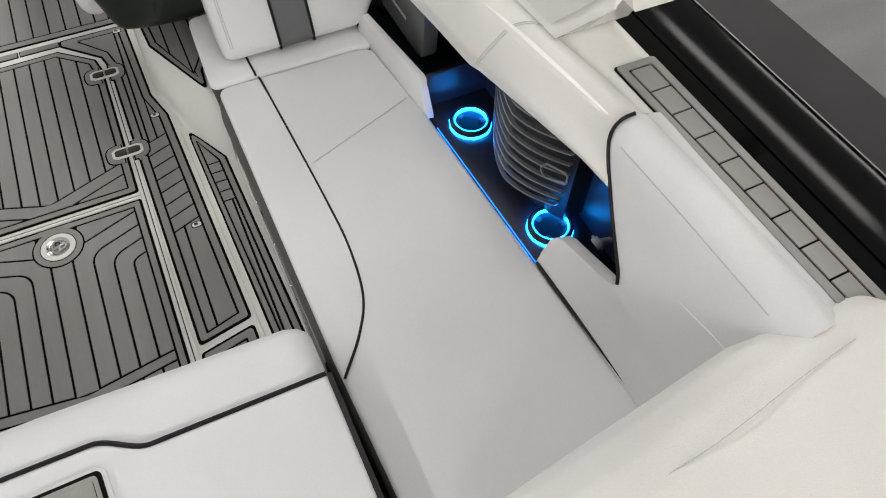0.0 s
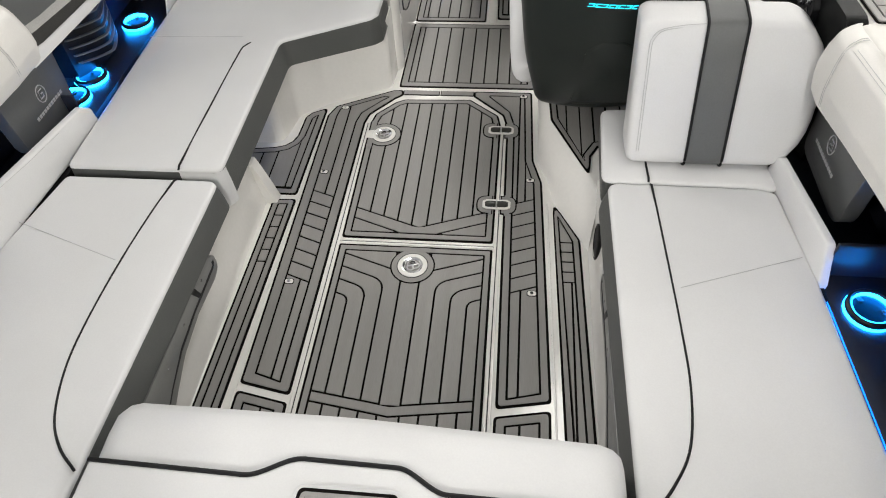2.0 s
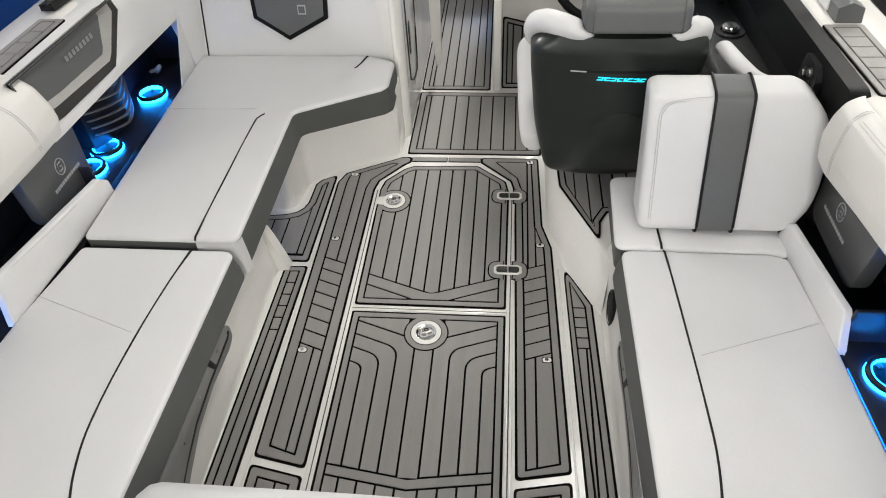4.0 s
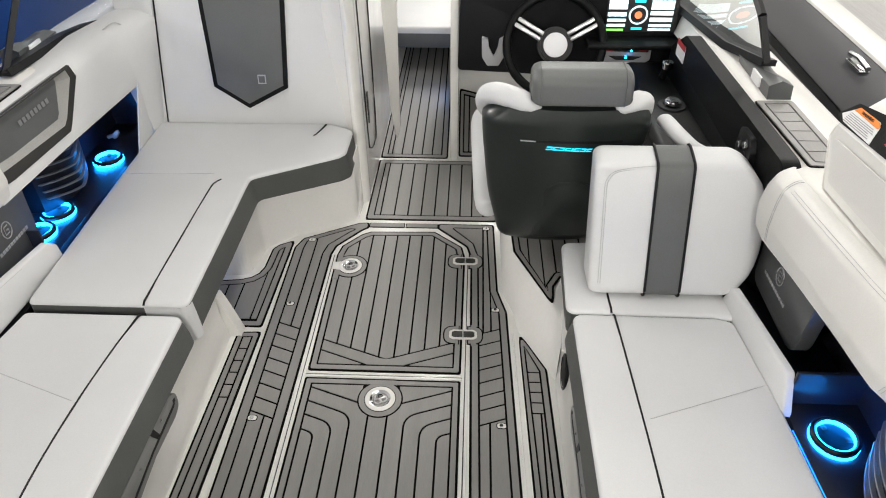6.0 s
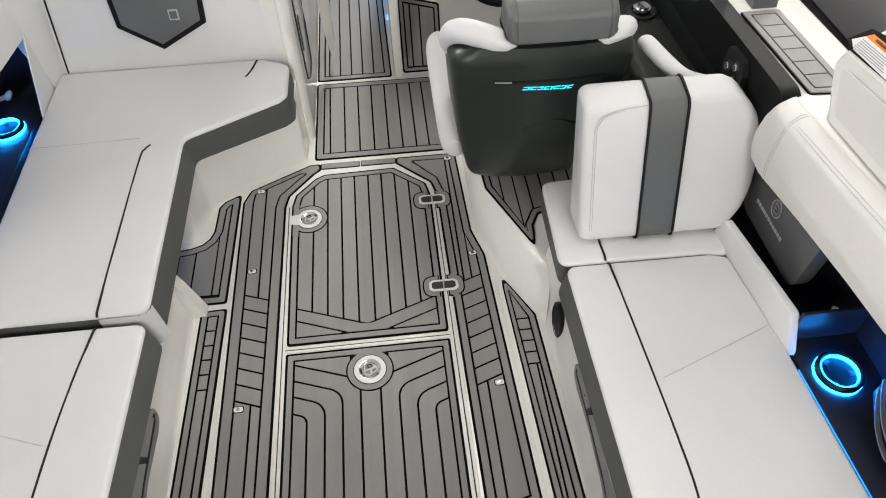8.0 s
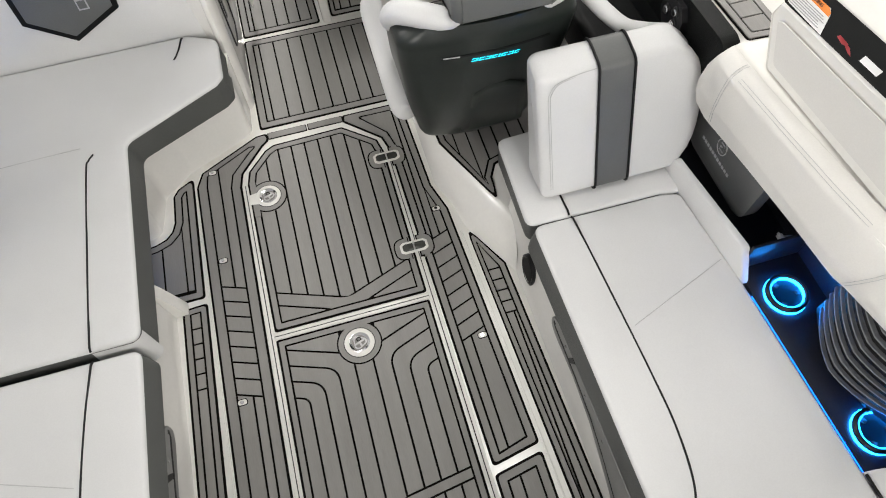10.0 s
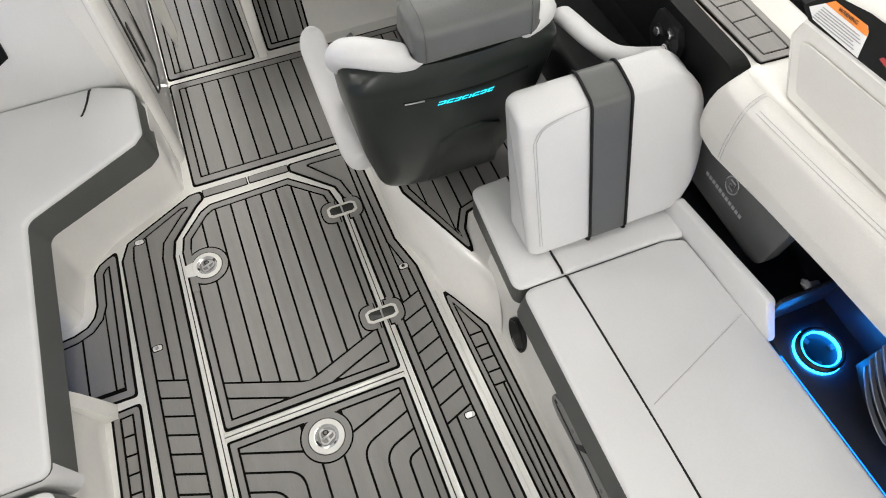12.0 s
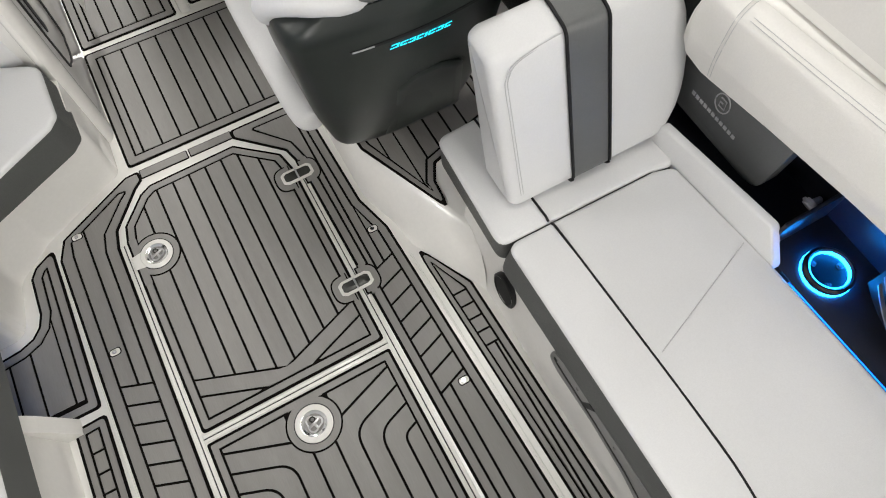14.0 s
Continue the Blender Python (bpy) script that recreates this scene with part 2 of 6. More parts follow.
def area_of(poly):
    return abs(sum(poly[i - 1][0] * poly[i][1] - poly[i][0] * poly[i - 1][1] for i in range(len(poly)))) / 2


def tube(points, r, closed=False, sides=8, flat=1.0):
    """A round cord along a line of points; r is one radius or one for each point."""
    bm = bmesh.new()
    radii = r if isinstance(r, (list, tuple)) else [r] * len(points)
    pts = [Vector(p) for p in points]
    k, rings = len(pts), []
    up = Vector((0, 0, 1))
    for i, p in enumerate(pts):
        a = pts[i - 1] if (i or closed) else p
        b = pts[(i + 1) % k] if (i < k - 1 or closed) else p
        d = (b - a).normalized()
        side = d.cross(up)
        if side.length < 0.05:
            side = d.cross(Vector((0, 1, 0)))
        side.normalize()
        top = side.cross(d).normalized()
        rings.append([bm.verts.new(p + radii[i] * (math.cos(t) * side + flat * math.sin(t) * top)) for t in [2 * math.pi * j / sides for j in range(sides)]])
    for i in range(k if closed else k - 1):
        lo, hi = rings[i], rings[(i + 1) % k]
        for j in range(sides):
            bm.faces.new((lo[j], lo[(j + 1) % sides], hi[(j + 1) % sides], hi[j]))
    if not closed:
        bm.faces.new(rings[0][::-1])
        bm.faces.new(rings[-1])
    return bm


def smooth_line(points, steps=6):
    """A soft line through the points (Catmull-Rom)."""
    p = [Vector(q) for q in points]
    p = [2 * p[0] - p[1]] + p + [2 * p[-1] - p[-2]]
    out = []
    for i in range(1, len(p) - 2):
        for s in range(steps):
            t = s / steps
            out.append(0.5 * (2 * p[i] + (p[i + 1] - p[i - 1]) * t + (2 * p[i - 1] - 5 * p[i] + 4 * p[i + 1] - p[i + 2]) * t * t
                              + (3 * p[i] - p[i - 1] - 3 * p[i + 1] + p[i + 2]) * t ** 3))
    out.append(p[-2])
    return [tuple(q) for q in out]


def loft(sections, caps=True, ring=False):
    """Skin over rows of points, all of one length; ring: each row closes on itself."""
    bm = bmesh.new()
    rows = [[bm.verts.new(p) for p in s] for s in sections]
    k = len(rows[0])
    for lo, hi in zip(rows, rows[1:]):
        for j in range(k if ring else k - 1):
            bm.faces.new((lo[j], lo[(j + 1) % k], hi[(j + 1) % k], hi[j]))
    if caps and ring:
        bm.faces.new(rows[0][::-1])
        bm.faces.new(rows[-1])
    return bm


def disc(r, h, seg=24, bevel=0.0):
    bm = bmesh.new()
    bmesh.ops.create_cone(bm, cap_ends=True, segments=seg, radius1=r, radius2=r, depth=h)
    if bevel:
        bmesh.ops.bevel(bm, geom=[e for e in bm.edges if len(e.link_faces) == 2 and e.calc_face_angle() > 1], offset=bevel, segments=2, affect="EDGES")
    return bm


def washer(r0, r1, h, seg=32, round_=0.0):
    """A flat ring from r0 to r1, from z = 0 to h."""
    rise = min(round_, (r1 - r0) / 2 * 0.9, h * 0.9)
    prof = [(r0, 0), (r1, 0), (r1, h - rise), (r1 - rise, h), (r0 + rise, h), (r0, h - rise)]
    return loft([[(r * math.cos(a), r * math.sin(a), z) for r, z in prof] for a in [2 * math.pi * i / seg for i in range(seg)]] +
                [[(r, 0, z) for r, z in prof]], caps=False, ring=True)


def along(y, ys, vs):
    """Straight steps between the values vs at ys."""
    if y <= ys[0]:
        return vs[0]
    for a, b, p, q in zip(ys, ys[1:], vs, vs[1:]):
        if y <= b:
            return p + (q - p) * (y - a) / (b - a)
    return vs[-1]


def slab(name, bm, mat, kind="structure"):
    ob = part(name, bm, mat, smooth=0)
    ob["kind"] = kind
    return ob


slab("ground", box(-9, 9, -9, 12, -0.95, -0.85), CONCRETE)
slab("wall_north", box(-9, 9, 12, 12.2, -0.85, 4.6), WALL_PAINT)
slab("wall_south", box(-9, 9, -9.2, -9, -0.85, 4.6), WALL_PAINT)
slab("wall_east", box(9, 9.2, -9, 12, -0.85, 4.6), WALL_PAINT)
slab("wall_west", box(-9.2, -9, -9, 12, -0.85, 4.6), WALL_PAINT)
slab("ceiling", box(-9, 9, -9, 12, 4.6, 4.8), WALL_PAINT)

# ---- hull and cockpit liner ----
hull = thing("boat_hull", "black gelcoat hull side with white gunwale moulding", "boat hull", kind="structure")
for s in (1, -1):
    side = [[(s * x, y, z) for x, z in ((1.0, -0.8), (1.22, -0.5), (1.30, 0.30), (1.315, 0.715), (1.30, 0.716), (1.28, 0.30), (1.2, -0.5), (1.0, -0.78))]
            for y in (-2.1, -1.0, 0.2, 1.4, 2.3)]
    side.append([(s * (abs(x) - 0.35), 3.6, z) for x, _, z in side[-1]])
    part("hull_side", loft(side), HULL_BLACK, hull)
    gunwale = [[(s * (x + (q if s > 0 or q > 0 else 0.045) - k), y, z) for x, z, q in ((1.10, 0.66, g), (1.12, 0.733, g), (1.15, 0.742, g * 0.9), (1.295, 0.742, 0), (1.318, 0.73, 0), (1.32, 0.70, 0), (1.28, 0.66, 0))]
               for y, k, g in ((-2.1, 0, 0.09), (-1.4, 0, 0.085), (-0.95, 0, 0.075), (-0.85, 0, 0.03), (-0.5, 0, -0.02), (-0.05, 0.0, -0.06), (0.080, 0.0, -0.055), (0.097, 0.0, -0.022), (0.5, 0.02, -0.022), (1.1, 0.05, 0), (1.7, 0.10, 0), (2.3, 0.2, 0), (3.6, 0.62, 0))]
    part("gunwale", loft(gunwale), GEL, hull, "white gelcoat gunwale")
    part("rub_rail", tube([(s * 1.322, -2.1, 0.69), (s * 1.322, 0.2, 0.69), (s * 1.28, 1.1, 0.69), (s * 1.10, 2.3, 0.69)], 0.012), CHROME, hull, "chrome rub rail")

floor = slab("floor", box(-1.25, 1.25, -1.9, 3.4, -0.10, -0.004), GEL)
tagged(floor, "white gelcoat cockpit floor under grey mats", "floor")


def sheet(rows):
    return loft(rows, caps=False)


liner = thing("cockpit_liner", "glossy white gelcoat cockpit liner below the seats", "liner", kind="structure")
# starboard bench base and port bench base, leaning a little outwards
part("bench_base", loft([[(0.545, y, -0.004), (0.56, y, 0.10), (0.570, y, 0.20), (0.574, y, 0.262), (0.62, y, 0.264), (0.62, y, -0.004)] for y in (-1.6, -0.6, 0.0, 0.16)], ring=True), GEL, liner)
part("bench_base", loft([[(-0.54, y, -0.004), (-0.552, y, 0.10), (-0.558, y, 0.20), (-0.56, y, 0.256), (-0.62, y, 0.258), (-0.62, y, -0.004)] for y in (-1.6, -0.6, 0.0, 0.19)], ring=True), GEL, liner)
part("bulkhead_fin", prism(rounded([(-0.62, -0.004), (-0.500, -0.004), (-0.514, 0.050), (-0.536, 0.130), (-0.550, 0.170), (-0.62, 0.172)], [0, 0, 0.03, 0.03, 0.008, 0]), 0.155, 0.197, "y", 0.006), GEL, liner)
part("foot_rest", loft([[(0.172, 1.34, -0.004), (0.172, 1.352, 0.0), (0.172, 1.50, 0.28), (0.172, 1.52, 0.48), (0.172, 1.56, -0.004)], [(1.1, 1.34, -0.004), (1.1, 1.352, 0.0), (1.1, 1.50, 0.28), (1.1, 1.52, 0.48), (1.1, 1.56, -0.004)]], ring=True), GEL, liner)
part("locker_floor", box(-1.0, -0.705, 0.2, 0.72, -0.004, 0.03, 0.008), GEL, liner)
part("locker_back", box(-0.80, -0.77, 0.2, 0.95, 0.0, 0.3, 0.004), GEL, liner)
# Added glowing bar that tints the lounge base's aft face blue.
part("under_seat_fill", box(-0.70, -0.60, 0.335, 0.345, 0.232, 0.240), SEAT_FILL, liner, "added blue fill glow under the lounge", smooth=0)
part("lounge_base", prism(rounded([(-0.80, 0.47), (-0.56, 0.47), (-0.535, 0.63), (-0.435, 0.715), (-0.20, 0.835), (-0.19, 1.02), (-0.80, 1.02)], [0, 0.05, 0.05, 0.06, 0.03, 0.0, 0.0]), -0.004, 0.285, "z", 0.008), GEL, liner)
# helm platform: sloped moulding up to a raised step
low = [(0.386, 0.85), (0.386, 0.41), (0.424, 0.30), (0.436, 0.215), (0.522, 0.05), (0.545, 0.0)]
high = [(0.40, 0.85), (0.405, 0.60), (0.42, 0.49), (0.47, 0.36), (0.537, 0.195), (0.568, 0.10)]
mid = [((a[0] * 0.75 + b[0] * 0.25), (a[1] * 0.75 + b[1] * 0.25)) for a, b in zip(low, high)]
rows = [[(x, y, -0.004) for x, y in low], [(x, y, 0.07) for x, y in mid], [(x, y, 0.128) for x, y in high], [(x + 0.012, y + 0.004, 0.136) for x, y in high], [(1.1, y, 0.136) for x, y in high]]
part("helm_platform", sheet(rows), GEL, liner)
part("platform_front", box(0.392, 1.10, 0.846, 0.858, -0.004, 0.134), GEL, liner)

# ---- deck mats ----
GAP = 0.0032


def ring_piece(outer, inner, z0, z1):
    k = len(outer)
    rows = [[(*p, z0) for p in outer], [(*p, z1) for p in outer], [(*p, z1) for p in inner], [(*p, z0) for p in inner]]
    return loft([[r[i] for r in rows] for i in range(k)] + [[r[0] for r in rows]], caps=False)


def deck_mat(label, outline, rim, planks, z=0.0, corner=0.012, groups="deck mats", core=None):
    """A foam mat: dark backing, a border band, and planks parted by grooves. planks(inner) gives polygons."""
    mat = thing("deck_mat", label, "mat", groups)
    edge = rounded(inset_poly(outline, -0.003), corner, 3)
    round_in = lambda d: rounded(inset_poly(outline, d), max(0.003, corner - d * 0.5), 3)
    part("backing", prism(edge, z - 0.0048, z - 0.0022), EVA_CORE, mat, "dark groove backing", smooth=0)
    core_in = lambda d: rounded(inset_poly(core, d), max(0.003, corner - rim * 0.5), 3)
    inner = core_in(0) if core else round_in(rim) if rim else edge
    if rim:
        part("border", ring_piece(round_in(0.0045), core_in(-GAP) if core else round_in(rim - GAP), z - 0.0035, z), EVA, mat, smooth=0)
    for poly in planks(inner if rim else edge):
        if len(poly) < 3 or area_of(poly) < 3e-4:
            continue
        p = inset_poly(poly, GAP)
        if area_of(p) < 1e-4 or area_of(p) > area_of(poly):
            continue
        part("plank", prism(p, z - 0.0035, z), EVA, mat, smooth=0)
    return mat


def strips(inner, xs):
    """Cut into lengthwise strips at the given x."""
    out, rest = [], inner
    for x in xs:
        out.append(clip(rest, x, 0, -1, 0))
        rest = clip(rest, x, 0, 1, 0)
    return out + [rest]


def cut(poly, a, b):
    """The pieces to the left and right of the line from a to b."""
    dx, dy = b[0] - a[0], b[1] - a[1]
    return clip(poly, *a, -dy, dx), clip(poly, *a, dy, -dx)


def fwd_hatch(inner):
    out = []
    for x0, x1 in ((-0.3, -0.172), (-0.172, -0.123), (-0.123, -0.074), (-0.074, -0.025), (-0.025, 0.025), (0.025, 0.074), (0.074, 0.123), (0.123, 0.172), (0.172, 0.3)):
        p = clip(clip(inner, x0, 0, 1, 0), x1, 0, -1, 0)
        for s in (-1, 1):
            p = clip(p, 0, 0.068, -s * 0.082, 0.222)
        out.append(p)
    out.append([(-0.221, 0.150), (-0.02, 0.0754), (0.0, 0.072), (0.02, 0.0754), (0.221, 0.150), (0.221, 0.103), (0.07, 0.046), (0.06, 0.041), (-0.06, 0.041), (-0.07, 0.046), (-0.221, 0.103)])
    for s in (-1, 1):
        out.append([(s * 0.221, 0.103), (s * 0.07, 0.046), (s * 0.085, 0.041), (s * 0.221, 0.041)])
    return out


def bend(s, x, y_end, slope=0.36, y0=-0.578):
    """A groove that runs forward at x and then turns outwards to the rim."""
    yc = y_end - slope * (0.222 - x)
    p = rounded([(s * x, y0 + 0.14 * x), (s * x, yc), (s * 0.222, y_end)], [0, 0.055, 0], 7)
    return p


def aft_hatch(inner):
    out = []
    mid = clip(clip(clip(inner, -0.029, 0, 1, 0), 0.029, 0, -1, 0), 0, -0.578, 0, 1)
    out.append(clip(mid, 0, -0.15, 0, -1))
    for s in (-1, 1):
        lines = [bend(s, 0.081, -0.107), bend(s, 0.131, -0.158), bend(s, 0.181, -0.211)]
        first = [(s * 0.029, -0.574), (s * 0.029, -0.15), (s * 0.06, -0.112), (s * 0.222, -0.054)]
        out.append(first + lines[0][::-1])
        out.append(lines[0] + lines[1][::-1])
        out.append(lines[1] + lines[2][::-1])
        out.append(lines[2] + [(s * 0.222, -0.547)])
        out.append([(s * 0.055, -0.113), (s * 0.055, -0.040), (s * 0.222, -0.040), (s * 0.222, -0.054)])
        for x0, x1 in ((0.03, 0.081), (0.081, 0.131), (0.131, 0.181), (0.181, 0.222)):
            out.append([(s * x0, -0.609 + 0.14 * x0), (s * x1, -0.609 + 0.14 * x1), (s * x1, -0.78), (s * x0, -0.78)])
    out.append([(-0.222, -0.547), (0, -0.578), (0.222, -0.547), (0.222, -0.578), (0, -0.609), (-0.222, -0.578)])
    out.append([(-0.03, -0.605), (0, -0.609), (0.03, -0.605), (0.03, -0.78), (-0.03, -0.78)])
    return out


def side_strip(s, mids):
    def planks(inner):
        out = []
        rungs = [0.206 - 0.0535 * i for i in range(8)]
        # rungs slope outwards and forwards
        lines = [((s * 0.30, y - 0.015), (s * 0.39, y + 0.018)) for y in rungs]
        rest = inner
        for i, (a, b) in enumerate(lines):
            up, rest = cut(rest, a, b) if s > 0 else cut(rest, b, a)
            out += strips(up, mids[0]) if i == 0 else [up]
        return out + strips(rest, mids[1])
    return planks


deck_mat("grey foam deck mat on the forward floor hatch, black grooved planks",
         [(-0.244, 0.017), (0.244, 0.017), (0.246, 0.60), (0.233, 0.662), (0.122, 0.757), (-0.135, 0.75), (-0.168, 0.732), (-0.236, 0.655), (-0.248, 0.60)], 0.024, fwd_hatch, corner=0.01)
deck_mat("grey foam deck mat on the aft floor hatch, curved black grooves",
         [(-0.245, -0.80), (0.245, -0.80), (0.244, -0.017), (-0.245, -0.017)], 0.023, aft_hatch, corner=0.006)
deck_mat("long grey foam side mat with ladder grooves, port of the hatches",
         [(-0.422, -0.535), (-0.279, -0.562), (-0.274, 0.60), (-0.262, 0.655), (-0.176, 0.760), (-0.152, 0.780), (-0.152, 0.811), (-0.19, 0.808), (-0.40, 0.698), (-0.424, 0.64)],
         0.034, side_strip(-1, ((-0.345,), (-0.341,))), core=[(-0.388, -0.505), (-0.313, -0.527), (-0.308, 0.605), (-0.296, 0.660), (-0.226, 0.742), (-0.206, 0.760), (-0.205, 0.766), (-0.224, 0.767), (-0.384, 0.680), (-0.39, 0.635)])
deck_mat("long grey foam side mat with ladder grooves, starboard of the hatches",
         [(0.283, -0.562), (0.425, -0.535), (0.399, 0.300), (0.369, 0.412), (0.360, 0.811), (0.136, 0.811), (0.136, 0.783), (0.255, 0.668), (0.272, 0.60)],
         0.026, side_strip(1, ((0.318, 0.345), (0.338,))), core=[(0.309, -0.535), (0.398, -0.512), (0.373, 0.296), (0.343, 0.408), (0.334, 0.785), (0.200, 0.787), (0.196, 0.782), (0.279, 0.686), (0.298, 0.605)])
deck_mat("narrow grey foam mat strip along the hatch front", [(-0.146, 0.786), (-0.006, 0.786), (-0.006, 0.811), (-0.146, 0.811)], 0, lambda inner: [inner], corner=0.004)
deck_mat("narrow grey foam mat strip along the hatch front", [(0.004, 0.787), (0.131, 0.787), (0.131, 0.811), (0.004, 0.811)], 0, lambda inner: [inner], corner=0.004)
for s in (-1, 1):
    deck_mat("small grey foam mat by the transom seat", [(s * 0.424, -0.563), (s * 0.424, -0.80), (s * 0.28, -0.80), (s * 0.28, -0.590)], 0.028,
             lambda inner, s=s: strips(inner, (s * 0.345,)))
deck_mat("narrow grey foam mat beside the port bench base", [(-0.518, 0.172), (-0.442, 0.176), (-0.462, -0.80), (-0.535, -0.80)], 0.022,
         lambda inner: [p for q in strips(inner, ()) for p in (clip(q, 0, 0.098, 0, 1), clip(clip(q, 0, 0.098, 0, -1), 0, 0.045, 0, 1), clip(clip(q, 0, 0.045, 0, -1), 0, -0.005, 0, 1),
                        clip(clip(q, 0, -0.005, 0, -1), 0, -0.055, 0, 1), clip(clip(q, 0, -0.055, 0, -1), 0, -0.105, 0, 1), clip(q, 0, -0.105, 0, -1))])
deck_mat("narrow pointed grey foam mat beside the starboard bench base", [(0.438, 0.206), (0.468, -0.80), (0.542, -0.80), (0.520, 0.042)], 0.022,
         lambda inner: [clip(inner, 0, 0.03, 0, 1)] + [clip(clip(inner, 0, 0.03 - 0.04 * i, 0, -1), 0, -0.01 - 0.04 * i, 0, 1) for i in range(4)] + strips(clip(inner, 0, -0.13, 0, -1), (0.492,)))
deck_mat("grey foam mat in the foot recess under the lounge", [(-0.437, 0.683), (-0.490, 0.652), (-0.508, 0.625), (-0.513, 0.515), (-0.525, 0.480), (-0.548, 0.456), (-0.585, 0.442), (-0.70, 0.428), (-0.70, 0.202), (-0.446, 0.202)], 0.026,
         lambda inner: [clip(p, 0, 0.235, 0, 1) for p in strips(inner, (-0.62, -0.565, -0.495))], corner=0.012)
deck_mat("grey foam threshold mat ahead of the hatches", [(-0.169, 0.838), (0.372, 0.838), (0.372, 1.305), (-0.165, 1.31)], 0.030,
         lambda inner: strips(inner, (-0.113, -0.055, 0.002, 0.058, 0.114, 0.168, 0.221, 0.27, 0.318)))
deck_mat("long grey foam walkway mat leading to the bow", [(-0.163, 1.335), (0.150, 1.335), (0.125, 3.3), (-0.160, 3.3)], 0.028,
         lambda inner: strips(inner, (-0.115, -0.068, -0.02, 0.028, 0.076)))
deck_mat("pointed grey foam mat on the raised helm platform", [(0.417, 0.62), (0.425, 0.47), (0.541, 0.196), (0.548, 0.285), (0.575, 0.335), (0.80, 0.40), (0.80, 0.83), (0.425, 0.83)], 0.022,
         lambda inner: strips(inner, (0.475, 0.52, 0.565, 0.61, 0.66, 0.71)), z=0.142, corner=0.01)
deck_mat("grey foam mat on the helm floor ahead of the platform", [(0.392, 0.872), (1.02, 0.872), (1.02, 1.305), (0.392, 1.305)], 0.028,
         lambda inner: strips(inner, (0.47, 0.52, 0.57, 0.62, 0.67, 0.72, 0.77, 0.82, 0.87, 0.92)))
rest = deck_mat("grey foam mat on the sloped helm foot rest", [(0.205, 0.0), (0.372, 0.0), (0.372, 0.27), (0.205, 0.31)], 0.02, lambda inner: strips(inner, (0.25, 0.29)), z=0.006)
rest.matrix_world = pose(0, 1.352, 0.0, 62, 0, 0)

# hatch seams in the white borders
seam = merged(box(-0.261, -0.2585, -0.8, 0.60, -0.0045, -0.0032), box(0.2585, 0.261, -0.8, 0.60, -0.0045, -0.0032), box(-0.26, 0.26, -0.0012, 0.0012, -0.0045, -0.0032))
for x0, x1 in ((-0.2583, -0.2500), (-0.2705, -0.2613), (0.2500, 0.2583), (0.2613, 0.2705)):
    part("hatch_bead", box(x0, x1, -0.8, 0.60, -0.0042, -0.0008, 0.0016, 3), GEL, floor, "rounded white hatch lip", smooth=60)
for y0, y1 in ((-0.0105, -0.0015), (0.0015, 0.0105)):
    part("hatch_bead", box(-0.2495, 0.2495, y0, y1, -0.0042, -0.0008, 0.0016, 3), GEL, floor, "rounded white hatch lip", smooth=60)
part("gutter_bead", prism([(-0.4345, -0.8), (-0.4290, -0.8), (-0.4290, 0.63), (-0.4345, 0.63)], -0.0042, -0.0008, "z", 0.0012), GEL, floor, "white gutter ridge", smooth=60)
part("gutter_bead", prism([(0.4420, -0.8), (0.4480, -0.8), (0.4210, 0.20), (0.4155, 0.20)], -0.0042, -0.0008, "z", 0.0012), GEL, floor, "white gutter ridge", smooth=60)
part("hatch_seam", seam, RUBBER, floor, "dark gap round the floor hatches", smooth=0)


def overlay_pad(poly, parent, lift=0.0):
    part("pad_edge", prism(poly, -0.003, 0.0006 + lift), EVA_CORE, parent, smooth=0)
    part("pad", prism(inset_poly(poly, 0.0046), -0.003, 0.0016 + lift), EVA, parent, smooth=0)


def bridge(x0, x1, y0, y1, parent):
    """Foam that runs on from the mat's border over a fitting's pad, hiding the groove between them."""
    part("pad_bridge", box(x0, x1, y0, y1, -0.003, 0.0020), EVA, parent, smooth=0)


